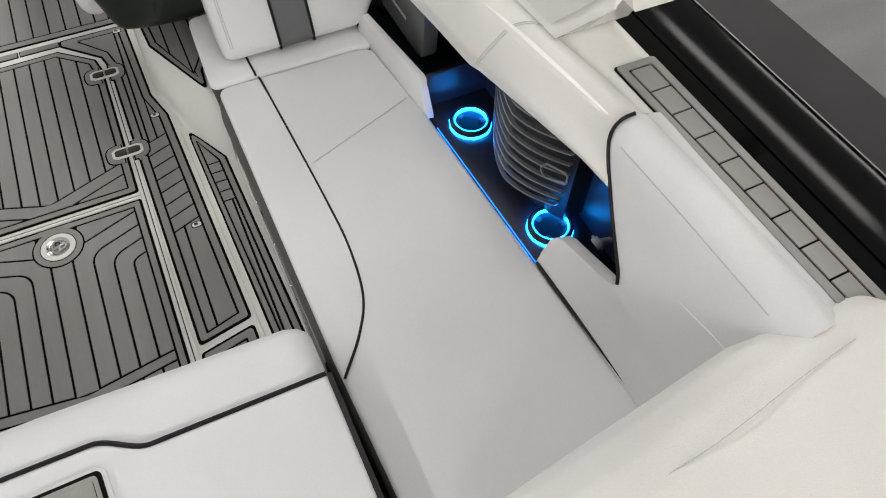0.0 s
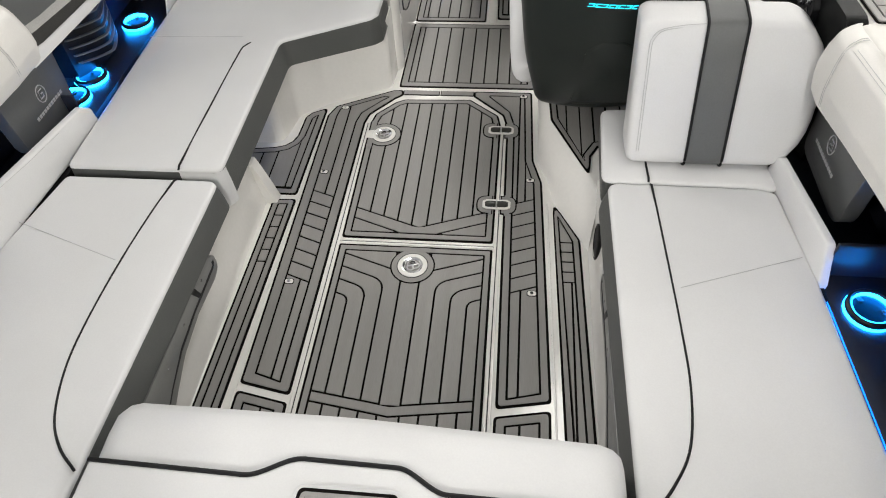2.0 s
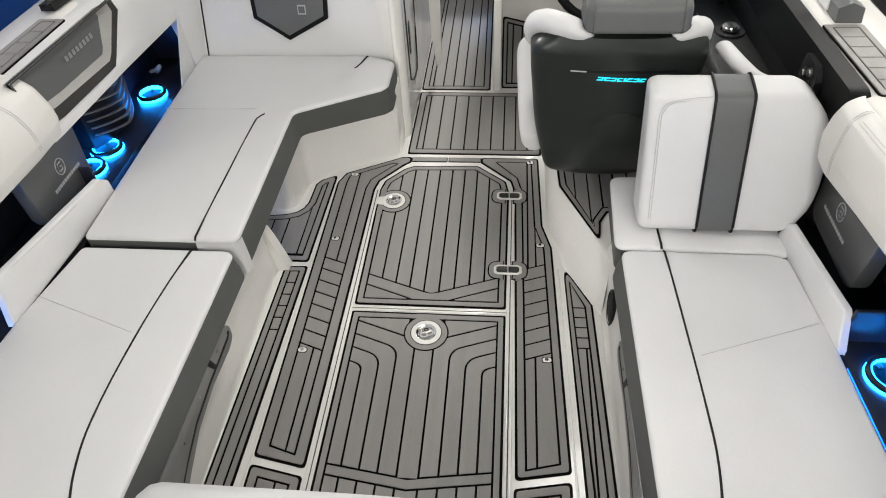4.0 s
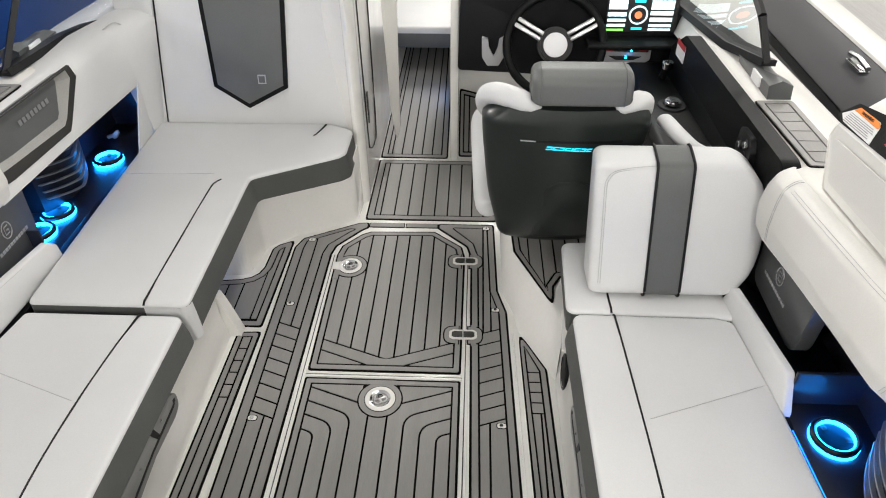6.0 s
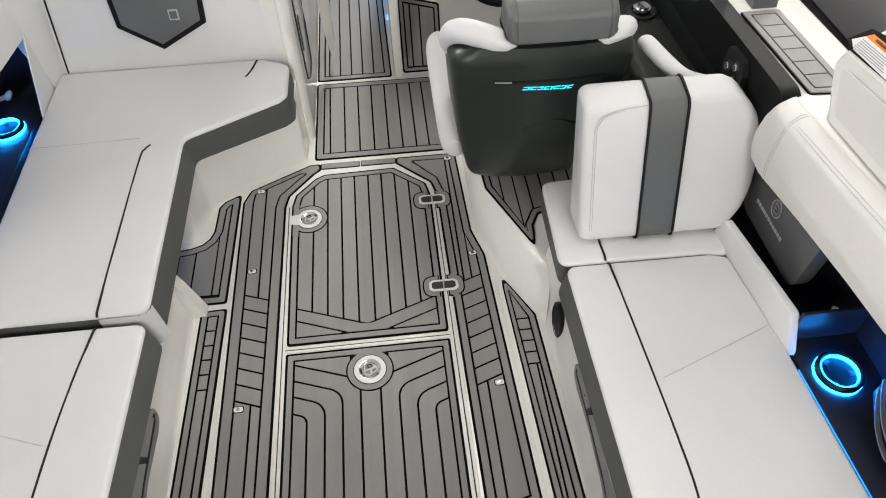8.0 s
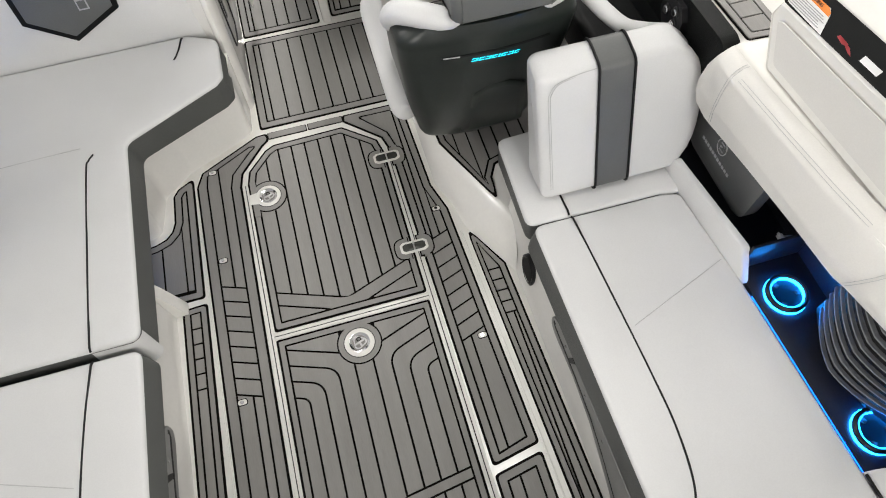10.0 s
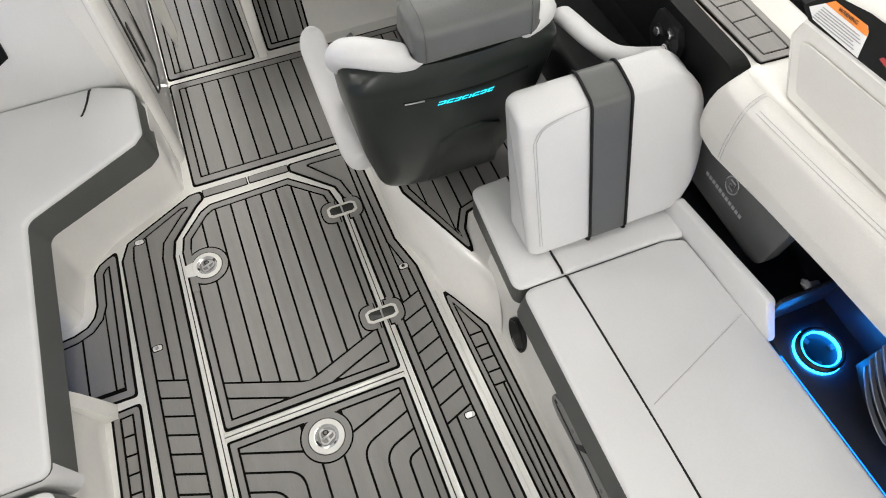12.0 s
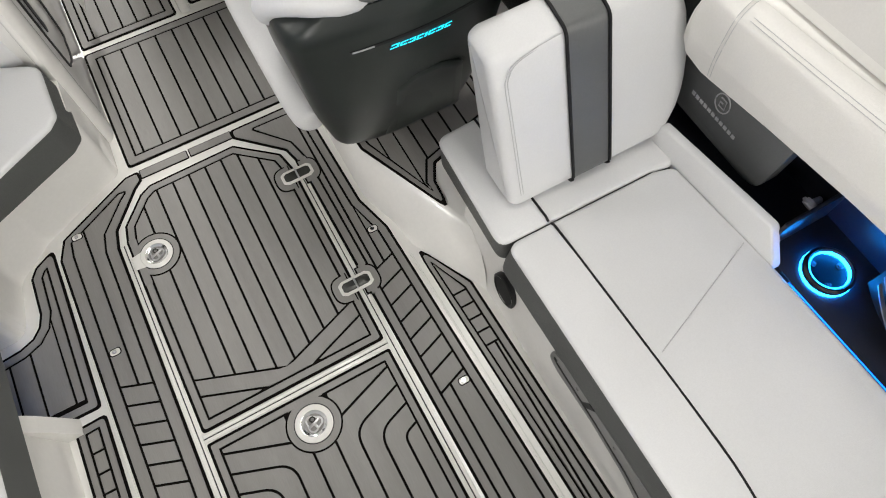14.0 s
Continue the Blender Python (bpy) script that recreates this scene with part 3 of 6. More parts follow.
def floor_latch(x, y, r=0.047, name_label="round flush lift latch with white flange in the floor hatch", spin=0.0):
    t = thing("floor_latch", name_label, "latch", "floor latches")
    circ = lambda q, k=32: [(q * math.cos(2 * math.pi * i / k), q * math.sin(2 * math.pi * i / k)) for i in range(k)]
    overlay_pad(circ(r * 1.5), t)
    part("flange", moved(washer(r * 0.66, r, 0.005, 40, 0.002), Matrix.Translation((0, 0, 0))), GEL, t, "white gelcoat flange")
    part("gasket", washer(r * 0.985, r * 1.05, 0.0026, 40), RUBBER, t, "dark gasket line")
    ang = [2 * math.pi * i / 32 for i in range(33)]
    part("cup", loft([[(q * r * math.cos(a), q * r * math.sin(a), z) for q, z in ((0.70, 0.0045), (0.64, 0.0042), (0.58, 0.0018), (0.40, 0.0012), (0.001, 0.0012))] for a in ang], caps=False), CHROME, t, "polished cup", smooth=60)
    lobes = [(r * (0.43 + 0.07 * math.cos(3 * a)) * math.cos(a), r * (0.43 + 0.07 * math.cos(3 * a)) * math.sin(a)) for a in ang[:-1]]
    part("lock_ring", ring_piece(lobes, [(x * 0.8, y * 0.8) for x, y in lobes], 0.0012, 0.0044), STEEL, t, "lobed steel lock ring", smooth=30)
    grip = merged(box(-r * 0.36, r * 0.36, -r * 0.07, r * 0.07, 0.0012, 0.0052, 0.0016), box(-r * 0.07, r * 0.07, -r * 0.30, -r * 0.05, 0.0012, 0.0046, 0.0012))
    part("handle", moved(grip, Matrix.Rotation(radians(20), 4, "Z")), STEEL, t, "folding steel handle")
    part("keyhole", moved(washer(r * 0.10, r * 0.17, 0.004, 16, 0.001), Matrix.Translation((0, r * 0.22, 0.0012))), DARK_STEEL, t, "dark key barrel")
    t.matrix_world = pose(x, y, 0, 0, 0, spin)
    return t


bridge(-0.046, 0.046, 0.0560, 0.0732, floor_latch(0.001, -0.095, 0.047))
latch = floor_latch(-0.187, 0.531, 0.044)
bridge(-0.0565, -0.0372, -0.075, 0.075, latch)
part("bezel_tab", prism([(-0.066, -0.02), (-0.03, -0.026), (-0.03, 0.026), (-0.066, 0.02)], 0.0005, 0.003, "z", 0.001), GEL, latch, "white tab to the hatch border")


def hatch_hinge(x, y):
    t = thing("hatch_hinge", "steel flush hinge in a white surround on the hatch border", "hinge", "hatch hinges")
    pad = rounded([(-0.068, -0.043), (0.068, -0.043), (0.068, 0.043), (-0.068, 0.043)], 0.038)
    for s in (-1, 1):
        overlay_pad(clip(pad, s * 0.0125, 0, s, 0), t)
        bridge(*((-0.0252, -0.0160) if s < 0 else (0.0265, 0.0445)), -0.046, 0.046, t)
    part("surround", prism(rounded([(-0.047, -0.014), (-0.034, -0.022), (0.034, -0.022), (0.047, -0.014), (0.047, 0.014), (0.034, 0.022), (-0.034, 0.022), (-0.047, 0.014)], 0.006), 0.001, 0.0042, "z", 0.0012), GEL, t, "white surround")
    for s in (-1, 1):
        part("leaf", prism(rounded([(s * 0.0005, -0.014), (s * 0.030, -0.014), (s * 0.0385, -0.009), (s * 0.0385, 0.009), (s * 0.030, 0.014), (s * 0.0005, 0.014)], 0.003, 3), 0.003, 0.0052, "z", 0.0006), DARK_STEEL, t, "polished steel leaf")
    part("knuckle", tube([(0, -0.016, 0.0045), (0, 0.016, 0.0045)], 0.003), STEEL, t)
    t.matrix_world = pose(x, y, 0)


hatch_hinge(0.25, 0.573)
hatch_hinge(0.25, 0.185)
for sx, sy in ((-0.364, 0.689), (-0.370, 0.318), (-0.373, -0.180), (0.362, 0.310), (0.373, -0.180), (0.331, 0.784)):
    t = thing("carpet_snap", "small white snap stud set in the side mat", "snap", "mat snaps")
    part("recess_edge", prism(rounded([(-0.0165, -0.0105), (0.0145, -0.0105), (0.0145, 0.0105), (-0.0165, 0.0105)], 0.009), -0.002, 0.0006), EVA_CORE, t, "dark recess edge", smooth=0)
    part("surround", prism(rounded([(-0.014, -0.008), (0.012, -0.008), (0.012, 0.008), (-0.014, 0.008)], 0.007), -0.002, 0.002, "z", 0.0006), GEL, t)
    part("stud", moved(disc(0.0055, 0.004, 16, 0.001), Matrix.Translation((-0.002, 0, 0.003))), CHROME, t, "chrome stud")
    t.matrix_world = pose(sx, sy, 0, 0, 0, 0)


# ---- seats ----
def upholstered(name, label, poly, z0, z1, shift, seams=(), stitches=(), r_corner=0.03, puff=0.006, group="seat cushions"):
    """A seat cushion: white cover with a tight edge, dark side band flaring out below it, black piping in the cover.
    shift: how far the cover's corners stand in from the band's foot, (dx, dy) for each corner."""
    t = thing(name, label, "cushion", group)
    top = [(x + dx, y + dy) for (x, y), (dx, dy) in zip(poly, shift)]
    zs = z1 - 0.012
    part("cover", cushion(top, zs, z1, 0.012, r_corner, 4, puff), VINYL, t)
    rings = [[(x, y, z) for x, y in rounded(p, r_corner)] for p, z in ((poly, z0), ([(a[0] * 0.75 + b[0] * 0.25, a[1] * 0.75 + b[1] * 0.25) for a, b in zip(poly, top)], z0 + (z1 - z0) * 0.4), (inset_poly(top, 0.0006), zs - 0.0003))]
    part("side_band", loft(rings, ring=True), VINYL_DARK, t, "dark grey vinyl side band", smooth=50)
    for s in seams:
        line = smooth_line([(x, y, z1 + puff * 0.72 + 0.0006) for x, y in s])
        line = [line[0][:2] + (z1 - 0.002,)] + line[1:]
        part("piping", tube(line, 0.0031), PIPING, t, "black piping")
    for s in stitches:
        part("stitching", tube([(x, y, z1 + puff + 0.0003) for x, y in s], 0.0011, sides=6), STITCH, t)
    return t


IN = 0.015
upholstered("bench_cushion", "white vinyl starboard bench cushion with black piping and dark sides",
            [(0.543, -0.034), (0.550, -0.9), (0.573, -1.45), (1.10, -1.45), (1.074, -1.26), (1.055, -0.88), (1.030, -0.36), (0.998, -0.052), (0.95, -0.038)], 0.240, 0.330,
            [(IN, 0), (0.010, 0), (0.004, 0), (0, 0), (0, 0), (0, 0), (0, 0), (0, 0), (0, 0)],
            [[(0.672, -0.037), (0.675, -0.10), (0.683, -0.30), (0.690, -0.52), (0.690, -0.66), (0.672, -0.79), (0.630, -0.875), (0.566, -0.955)]],
            [[(0.704, -0.394), (1.004, -0.283)]], r_corner=[0.03, 0, 0, 0, 0, 0, 0, 0.02, 0.02])
upholstered("bench_cushion", "white vinyl port bench cushion with black piping and dark sides",
            [(-0.514, -0.090), (-0.985, -0.090), (-1.03, -0.36), (-1.066, -0.88), (-1.12, -1.45), (-0.538, -1.45), (-0.528, -0.9)], 0.245, 0.337,
            [(-IN, 0), (0, 0), (0, 0), (0, 0), (0, 0), (-IN, 0), (-IN, 0)],
            [[(-0.650, -0.092), (-0.659, -0.16), (-0.670, -0.25), (-0.683, -0.42), (-0.686, -0.60), (-0.676, -0.72), (-0.645, -0.83), (-0.602, -0.895), (-0.548, -0.940)]],
            [[(-1.02, -0.287), (-0.697, -0.400)]], r_corner=[0.03, 0.02, 0, 0, 0, 0, 0])
lounge = upholstered("lounge", "white vinyl port lounge seat with tall backrest and wide forward wing",
            [(-0.512, -0.076), (-0.514, 0.600), (-0.226, 0.742), (-0.198, 0.772), (-0.198, 0.950), (-0.30, 0.995), (-1.0, 0.995), (-0.997, 0.60), (-0.985, -0.076)], 0.248, 0.356,
            [(-0.010, 0.004), (-0.010, -0.010), (-0.006, 0.004), (-0.010, 0.004), (-0.008, 0), (0, 0), (0, 0), (0, 0), (0, 0.004)],
            [[(-0.645, -0.074), (-0.645, 0.0), (-0.644, 0.20), (-0.640, 0.50), (-0.632, 0.545), (-0.618, 0.566)], [(-0.318, 0.985), (-0.332, 0.93), (-0.345, 0.895), (-0.352, 0.885)]],
            [[(-0.99, 0.592), (-0.655, 0.60)]], r_corner=[0.03, 0.04, 0.03, 0.03, 0.04, 0, 0, 0, 0.02])
roll = [(-0.645, -0.0790), (-0.560, -0.0790), (-0.542, -0.0790), (-0.529, -0.0772), (-0.5170, -0.0705), (-0.5105, -0.060), (-0.5092, -0.048)]
part("end_roll", loft([[(x, y, along(-x, (0.51, 0.55, 0.60), (0.226, 0.216, 0.252))), (x * 0.999 - (0.0 if x < -0.54 else 0.004), y + 0.001, 0.30), (x - (0.0 if x < -0.54 else 0.0085), y + 0.0035, 0.3475)] for x, y in roll], caps=False), VINYL, lounge, "white cover turned down over the aft edge", smooth=60)
upholstered("seat_cushion", "small white vinyl cushion under the folded backrest",
            [(0.560, 0.285), (0.550, -0.0315), (0.94, -0.0355), (1.005, -0.0495), (0.99, 0.20), (0.92, 0.30)], 0.240, 0.333,
            [(-0.004, 0), (-0.008, 0.0), (0, 0), (0, 0), (0, 0), (0, 0)],
            [[(0.667, -0.031), (0.664, 0.05), (0.660, 0.28)]], [], r_corner=[0.03, 0.03, 0, 0.02, 0.03, 0.03])

# flip-over backrest
br = thing("backrest", "upright white vinyl flip backrest with grey centre stripe and black piping", "backrest")


def cosine_steps(x0, x1, n):
    return [x0 + (x1 - x0) * (1 - math.cos(math.pi * i / n)) / 2 for i in range(n + 1)]


def bulge(z):
    """How far the backrest's outer edge swells or shrinks with height."""
    steps = ((0.35, -0.068), (0.37, -0.045), (0.39, -0.026), (0.42, -0.010), (0.46, 0.0), (0.52, 0.004), (0.58, 0.002), (0.62, -0.006), (0.65, -0.020), (0.68, -0.044), (0.70, -0.068), (0.72, -0.10))
    for (a, p), (b, q) in zip(steps, steps[1:]):
        if z <= b:
            return p + (q - p) * max(0.0, (z - a) / (b - a))
    return -0.10


def pad_block(x0, x1, name, mat, label="", ends=(True, True), grow=0.0, shoulder=0.0):
    base = rounded([(0.016 - grow, 0.342), (0.148 - grow, 0.704 + grow), (0.250 + grow, 0.727 + grow), (0.150, 0.342)], [0.028, 0.032, 0.034, 0.03], 6)
    pts = []
    for (ya, za), (yb, zb) in zip(base, base[1:] + base[:1]):
        k = max(1, int(math.hypot(yb - ya, zb - za) / 0.03))
        pts += [(ya + (yb - ya) * i / k, za + (zb - za) * i / k) for i in range(k)]
    secs = []
    arc = [0.032 * (1 - math.cos(math.pi / 2 * i / 7)) for i in range(8)]
    xs = ([x0 + d for d in arc] if ends[0] else [x0]) + [x0 + 0.04 + (x1 - x0 - 0.08) * i / 6 for i in range(7)] + ([x1 - d for d in arc[::-1]] if ends[1] else [x1])
    for x in xs:
        d = min(x - x0 if ends[0] else 9, x1 - x if ends[1] else 9)
        q = max(0.0, 1 - d / 0.032)
        ins = 0.021 * (1 - math.sqrt(max(0.0, 1 - q * q)))
        row = inset_poly(pts, ins) if ins > 1e-6 else pts
        u = (x - x0) / (x1 - x0)
        lean = -0.005 * (1 - u) if ends[0] else 0.0
        secs.append([(x + shoulder * u * (bulge(z) if shoulder else 0) + lean * (z - 0.42) / 0.28, y, z) for y, z in row])
    return part(name, loft(secs, ring=True), mat, br, label, smooth=70)


pad_block(0.604, 0.7605, "left_pad", VINYL, ends=(True, False))
pad_block(0.7615, 0.8575, "stripe", VINYL_GREY, "grey vinyl centre stripe", ends=(False, False), grow=0.003)
pad_block(0.8585, 1.068, "right_pad", VINYL, ends=(False, True), shoulder=1.0)
edge = rounded([(0.011, 0.341), (0.143, 0.708), (0.254, 0.732), (0.153, 0.341)], [0.028, 0.032, 0.034, 0.03], 6)
for x in (0.761, 0.858):
    part("piping", tube([(x, y, z) for y, z in edge], 0.0038, closed=True), PIPING, br, "black piping")
for z_off in (0.0, 0.006):
    st = [(0.629 + z_off - 0.004 * (z - 0.42) / 0.28, 0.0160 + 0.3646 * (z - 0.342) - 0.0004, z) for z in (0.385, 0.50, 0.60, 0.645)]
    part("stitching", tube(smooth_line(st + [(0.629 + z_off, 0.1305, 0.668 - z_off * 0.5), (0.648 + z_off, 0.1385, 0.687 - z_off * 0.5), (0.70, 0.1445, 0.697 - z_off), (0.757, 0.1475, 0.701 - z_off)]), 0.0010, sides=6), STITCH, br)
part("bracket", box(0.72, 0.92, 0.06, 0.12, 0.336, 0.350, 0.003), PLASTIC, br)

# transom seat
ts = thing("transom_cushion", "white vinyl transom seat with rounded front roll and step mat", "cushion")
roll = [(-0.835, 0.10), (-0.818, 0.26), (-0.815, 0.33), (-0.825, 0.362), (-0.85, 0.382), (-0.90, 0.388), (-0.985, 0.384), (-0.985, 0.10)]
secs = []
for x in cosine_steps(-0.50, 0.536, 22):
    d = min(x + 0.50, 0.536 - x)
    q = max(0.0, 1 - d / 0.05)
    ins = 0.036 * (1 - math.sqrt(max(0.0, 1 - q * q)))
    fwd = 0.031 - 0.022 * max(0.0, x / 0.53)
    secs.append([(x, y + fwd, z) for y, z in (inset_poly(roll, ins) if ins > 1e-6 else roll)])
part("front_roll", loft(secs, ring=True), VINYL, ts, smooth=60)
def seam_y(x):
    """The seam behind the front roll: it steps forward round the step mat."""
    a, b = max(0.0, min(1.0, (x + 0.185) / 0.11)), max(0.0, min(1.0, (0.205 - x) / 0.10))
    k = (a * a * (3 - 2 * a)) * (b * b * (3 - 2 * b))
    return -0.943 - 0.02 * x + k * 0.042


back_poly = [(x, seam_y(x)) for x in [-0.498, -0.35, -0.24] + [-0.20 + 0.0125 * i for i in range(12)] + [-0.03, 0.03, 0.08] + [0.10 + 0.0125 * i for i in range(11)] + [0.3, 0.42, 0.534]] + [(0.534, -1.9), (-0.498, -1.9)]
part("seat_pad", cushion(back_poly, 0.10, 0.392, 0.008, 0, 3), VINYL, ts)
part("piping", tube(smooth_line([(x, y, 0.391) for x, y in back_poly[:-2]], 2), 0.005), PIPING, ts, "black piping")
frame_poly = [(-0.076, -0.951), (0.124, -0.951), (0.175, -1.55), (-0.145, -1.55)]
part("mat_frame", prism(rounded(frame_poly, 0.02), 0.385, 0.3985, "z", 0.004), VINYL, ts, "raised vinyl lip round the step mat", smooth=60)


def arrow(inner):
    """Three planks under an arrow-shaped band."""
    out = []
    for p in strips(inner, (-0.002, 0.052)):
        for sx in (-1, 1):
            p = clip(p, 0.024, -0.982, -sx * 0.364, -1)
        out.append(p)
    return out


step_mat = deck_mat("grey foam step mat with arrow grooves on the transom seat", [(-0.066, -0.961), (0.114, -0.961), (0.160, -1.52), (-0.130, -1.52)], 0.015, arrow, z=0.404, corner=0.012)
part("arrow_band", prism([(-0.054, -0.973), (0.102, -0.973), (0.104, -1.0085), (0.024, -0.9795), (-0.056, -1.0085)], 0.4, 0.4036), EVA, step_mat, smooth=0)
# Black slab put in as the shade between transom seat and bench.
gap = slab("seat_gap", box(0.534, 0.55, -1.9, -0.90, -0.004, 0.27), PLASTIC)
tagged(gap, "black slab standing for the shade between transom seat and bench", "gap")

# aft corner backrest behind the starboard bench
ab = thing("aft_bolster", "cream vinyl rounded bolster at the aft end of the bench", "bolster")
prof = [(-1.268, 0.34), (-1.285, 0.50), (-1.30, 0.60), (-1.325, 0.68), (-1.365, 0.715), (-1.42, 0.725), (-1.60, 0.72), (-1.60, 0.30), (-1.30, 0.30)]
secs = [[(x, y + dy - 0.0, z + dz) for y, z in prof] for x, dy, dz in ((0.56, -0.05, -0.10), (0.62, -0.045, -0.05), (0.70, -0.035, -0.02), (0.85, -0.02, 0.0), (1.0, -0.005, 0.008), (1.10, 0.005, 0.022), (1.19, 0.012, 0.040), (1.25, 0.012, 0.050), (1.29, 0.0, 0.048), (1.325, -0.03, 0.03), (1.34, -0.07, 0.0))]
secs = [[(x, y, z) for (y, z) in rounded([(q[1], q[2]) for q in sec], [0.03, 0.08, 0.08, 0.05, 0.05, 0.05, 0.01, 0.01, 0.01], 4) for x in (sec[0][0],)] for sec in secs]
secs = [list(row) for row in zip(*[smooth_line([sec[k] for sec in secs], 4) for k in range(len(secs[0]))])]
part("pad", loft(secs, ring=True), VINYL_WARM, ab, smooth=70)
part("seam_line", tube(smooth_line([(0.60, -1.44, 0.66), (0.75, -1.43, 0.705), (0.95, -1.42, 0.733), (1.10, -1.40, 0.748), (1.20, -1.39, 0.766)]), 0.0008, sides=6), STITCH, ab)


# ---- coamings and side recesses ----
def coaming_profile(s, x_shift=0.0, low=0.54):
    mid = max(0.655, low + 0.03)
    pts = rounded([(1.052, low), (1.045, (low + mid) / 2), (1.049, mid), (1.072, 0.712), (1.112, 0.744), (1.178, 0.752), (1.178, 0.72), (1.13, low + 0.02), (1.10, low)], [0.008, 0.05, 0.06, 0.06, 0.06, 0.004, 0, 0, 0.008], 4)
    return [(s * (x + x_shift), z) for x, z in pts]


def aft_cut(z):
    """Where the starboard coaming ends against the aft side panel, by height."""
    return -0.902 + 0.006 * max(0.0, min(1.0, (z - 0.73) / 0.02)) - max(0.0, 0.724 - z) * 0.80


def coaming(s, stations, label, mat=VINYL_WARM, stitches=()):
    """A padded coaming along the side; stations: y, shift outwards, height of its lower edge."""
    t = thing("coaming_bolster", label, "coaming", "coaming bolsters")
    secs = [[(x, y if y > -0.9 or s < 0 else aft_cut(z), z) for x, z in coaming_profile(s, sh, low)] for y, sh, low in stations]
    part("pad", loft(secs, ring=True), mat, t, smooth=50)
    for st in stitches:
        part("stitching", tube(st, 0.0007, sides=6), STITCH, t)
    return t


# starboard coaming: y, x and z of its lower edge, x of its ridge and of its joint with the gunwale
STARBOARD = [(0.099, 1.040, 0.615, 1.056, 1.082), (0.092, 1.030, 0.590, 1.040, 1.078), (0.070, 1.026, 0.568, 1.031, 1.076), (0.02, 1.027, 0.560, 1.028, 1.078), (-0.01, 1.029, 0.562, 1.030, 1.081),
             (-0.16, 1.039, 0.577, 1.047, 1.099), (-0.35, 1.053, 0.588, 1.071, 1.128), (-0.46, 1.061, 0.590, 1.090, 1.144), (-0.50, 1.064, 0.592, 1.097, 1.150), (-0.53, 1.072, 0.596, 1.104, 1.154),
             (-0.62, 1.084, 0.606, 1.120, 1.166), (-0.73, 1.093, 0.625, 1.135, 1.182), (-0.87, 1.104, 0.650, 1.152, 1.198), (-0.91, 1.107, 0.658, 1.156, 1.203)]
coam = thing("coaming_bolster", "white vinyl starboard coaming bolster with double stitching", "coaming", "coaming bolsters")
secs = []
for y, lx, lz, rx, jx in STARBOARD:
    poly = [(lx, lz), (lx - 0.005, (lz + 0.68) / 2), (lx * 0.55 + rx * 0.45 - 0.002, 0.688), (rx, 0.731), ((rx + jx) / 2, 0.749), (jx, 0.750), (jx + 0.002, 0.72), (lx + 0.08, lz + 0.03), (lx + 0.05, lz)]
    secs.append([(x, (y - max(0.0, y) * max(0.0, z - 0.68) * 3.4) if y > -0.9 else aft_cut(z), z) for x, z in rounded(poly, [0.012, 0.06, 0.09, 0.07, 0.06, 0.006, 0, 0, 0.008], 6)])
part("pad", loft(secs, ring=True), VINYL_WARM, coam, smooth=50)


def coam_at(y, v):
    """A point on the starboard coaming's inner face: v runs from its lower edge (0) over the ridge (1) to the gunwale joint (2)."""
    ys = [q[0] for q in STARBOARD[::-1]]
    lx, lz, rx, jx = (along(y, ys, [q[i] for q in STARBOARD[::-1]]) for i in (1, 2, 3, 4))
    x = along(v, (0, 0.35, 0.75, 1, 1.5, 2), (lx + 0.002, lx - 0.0042, lx * 0.55 + rx * 0.45 - 0.0026, rx + 0.0028, (rx + jx) / 2, jx - 0.004))
    return (x - along(v, (0, 0.8, 1.3), (0.0022, 0.0022, 0.0)), y, along(v, (0, 0.7, 1.2), (0.0, 0.0006, 0.0018)) + along(v, (0, 0.35, 0.75, 1, 1.5, 2), (lz + 0.004, (lz + 0.68) / 2, 0.688, 0.7305, 0.7488, 0.7508)))


for d in (0.0, 0.007):
    part("stitching", tube(smooth_line([coam_at(0.0 - d + 0.004 * v, v) for v in (0.05, 0.35, 0.7, 0.9, 1.1, 1.5, 1.9)], 4), 0.0007, sides=6), STITCH, coam)
    part("stitching", tube([coam_at(-0.02 - 0.44 * i / 12, 1.10 + d * 18) for i in range(13)], 0.0007, sides=6), STITCH, coam)
    part("stitching", tube(smooth_line([coam_at(-0.515 - d - 0.05 * v, v) for v in (0.1, 0.35, 0.7, 0.9, 1.1, 1.5, 1.9)], 4), 0.0007, sides=6), STITCH, coam)
sp = thing("aft_side_panel", "white vinyl starboard side panel with black piping at the aft end", "side panel")
# front edge from the seat upwards: x, y, z; the panel's cover runs over the top into the gunwale
front = [(1.056, -0.874, 0.318), (1.062, -0.878, 0.37), (1.072, -0.886, 0.425), (1.075, -0.898, 0.444), (1.077, -0.915, 0.456), (1.079, -0.96, 0.468), (1.082, -1.02, 0.484), (1.084, -1.055, 0.494),
         (1.087, -1.072, 0.504), (1.089, -1.075, 0.515), (1.092, -1.064, 0.538), (1.097, -1.036, 0.570), (1.104, -1.00, 0.608), (1.113, -0.959, 0.654), (1.120, -0.928, 0.690), (1.128, -0.905, 0.722),
         (1.138, -0.897, 0.742), (1.155, -0.895, 0.755), (1.178, -0.896, 0.759), (1.200, -0.898, 0.754), (1.212, -0.90, 0.742)]
secs = [[(x, y, z), (x + 0.006, y - 0.16, z), (x + 0.012, -1.36 + (y + 0.9) * 0.02, z), (x + 0.045, -1.36, z - 0.012), (x + 0.03, y - 0.004, z - 0.006)] for x, y, z in front]
part("panel", loft(secs, ring=True), VINYL, sp, smooth=55)
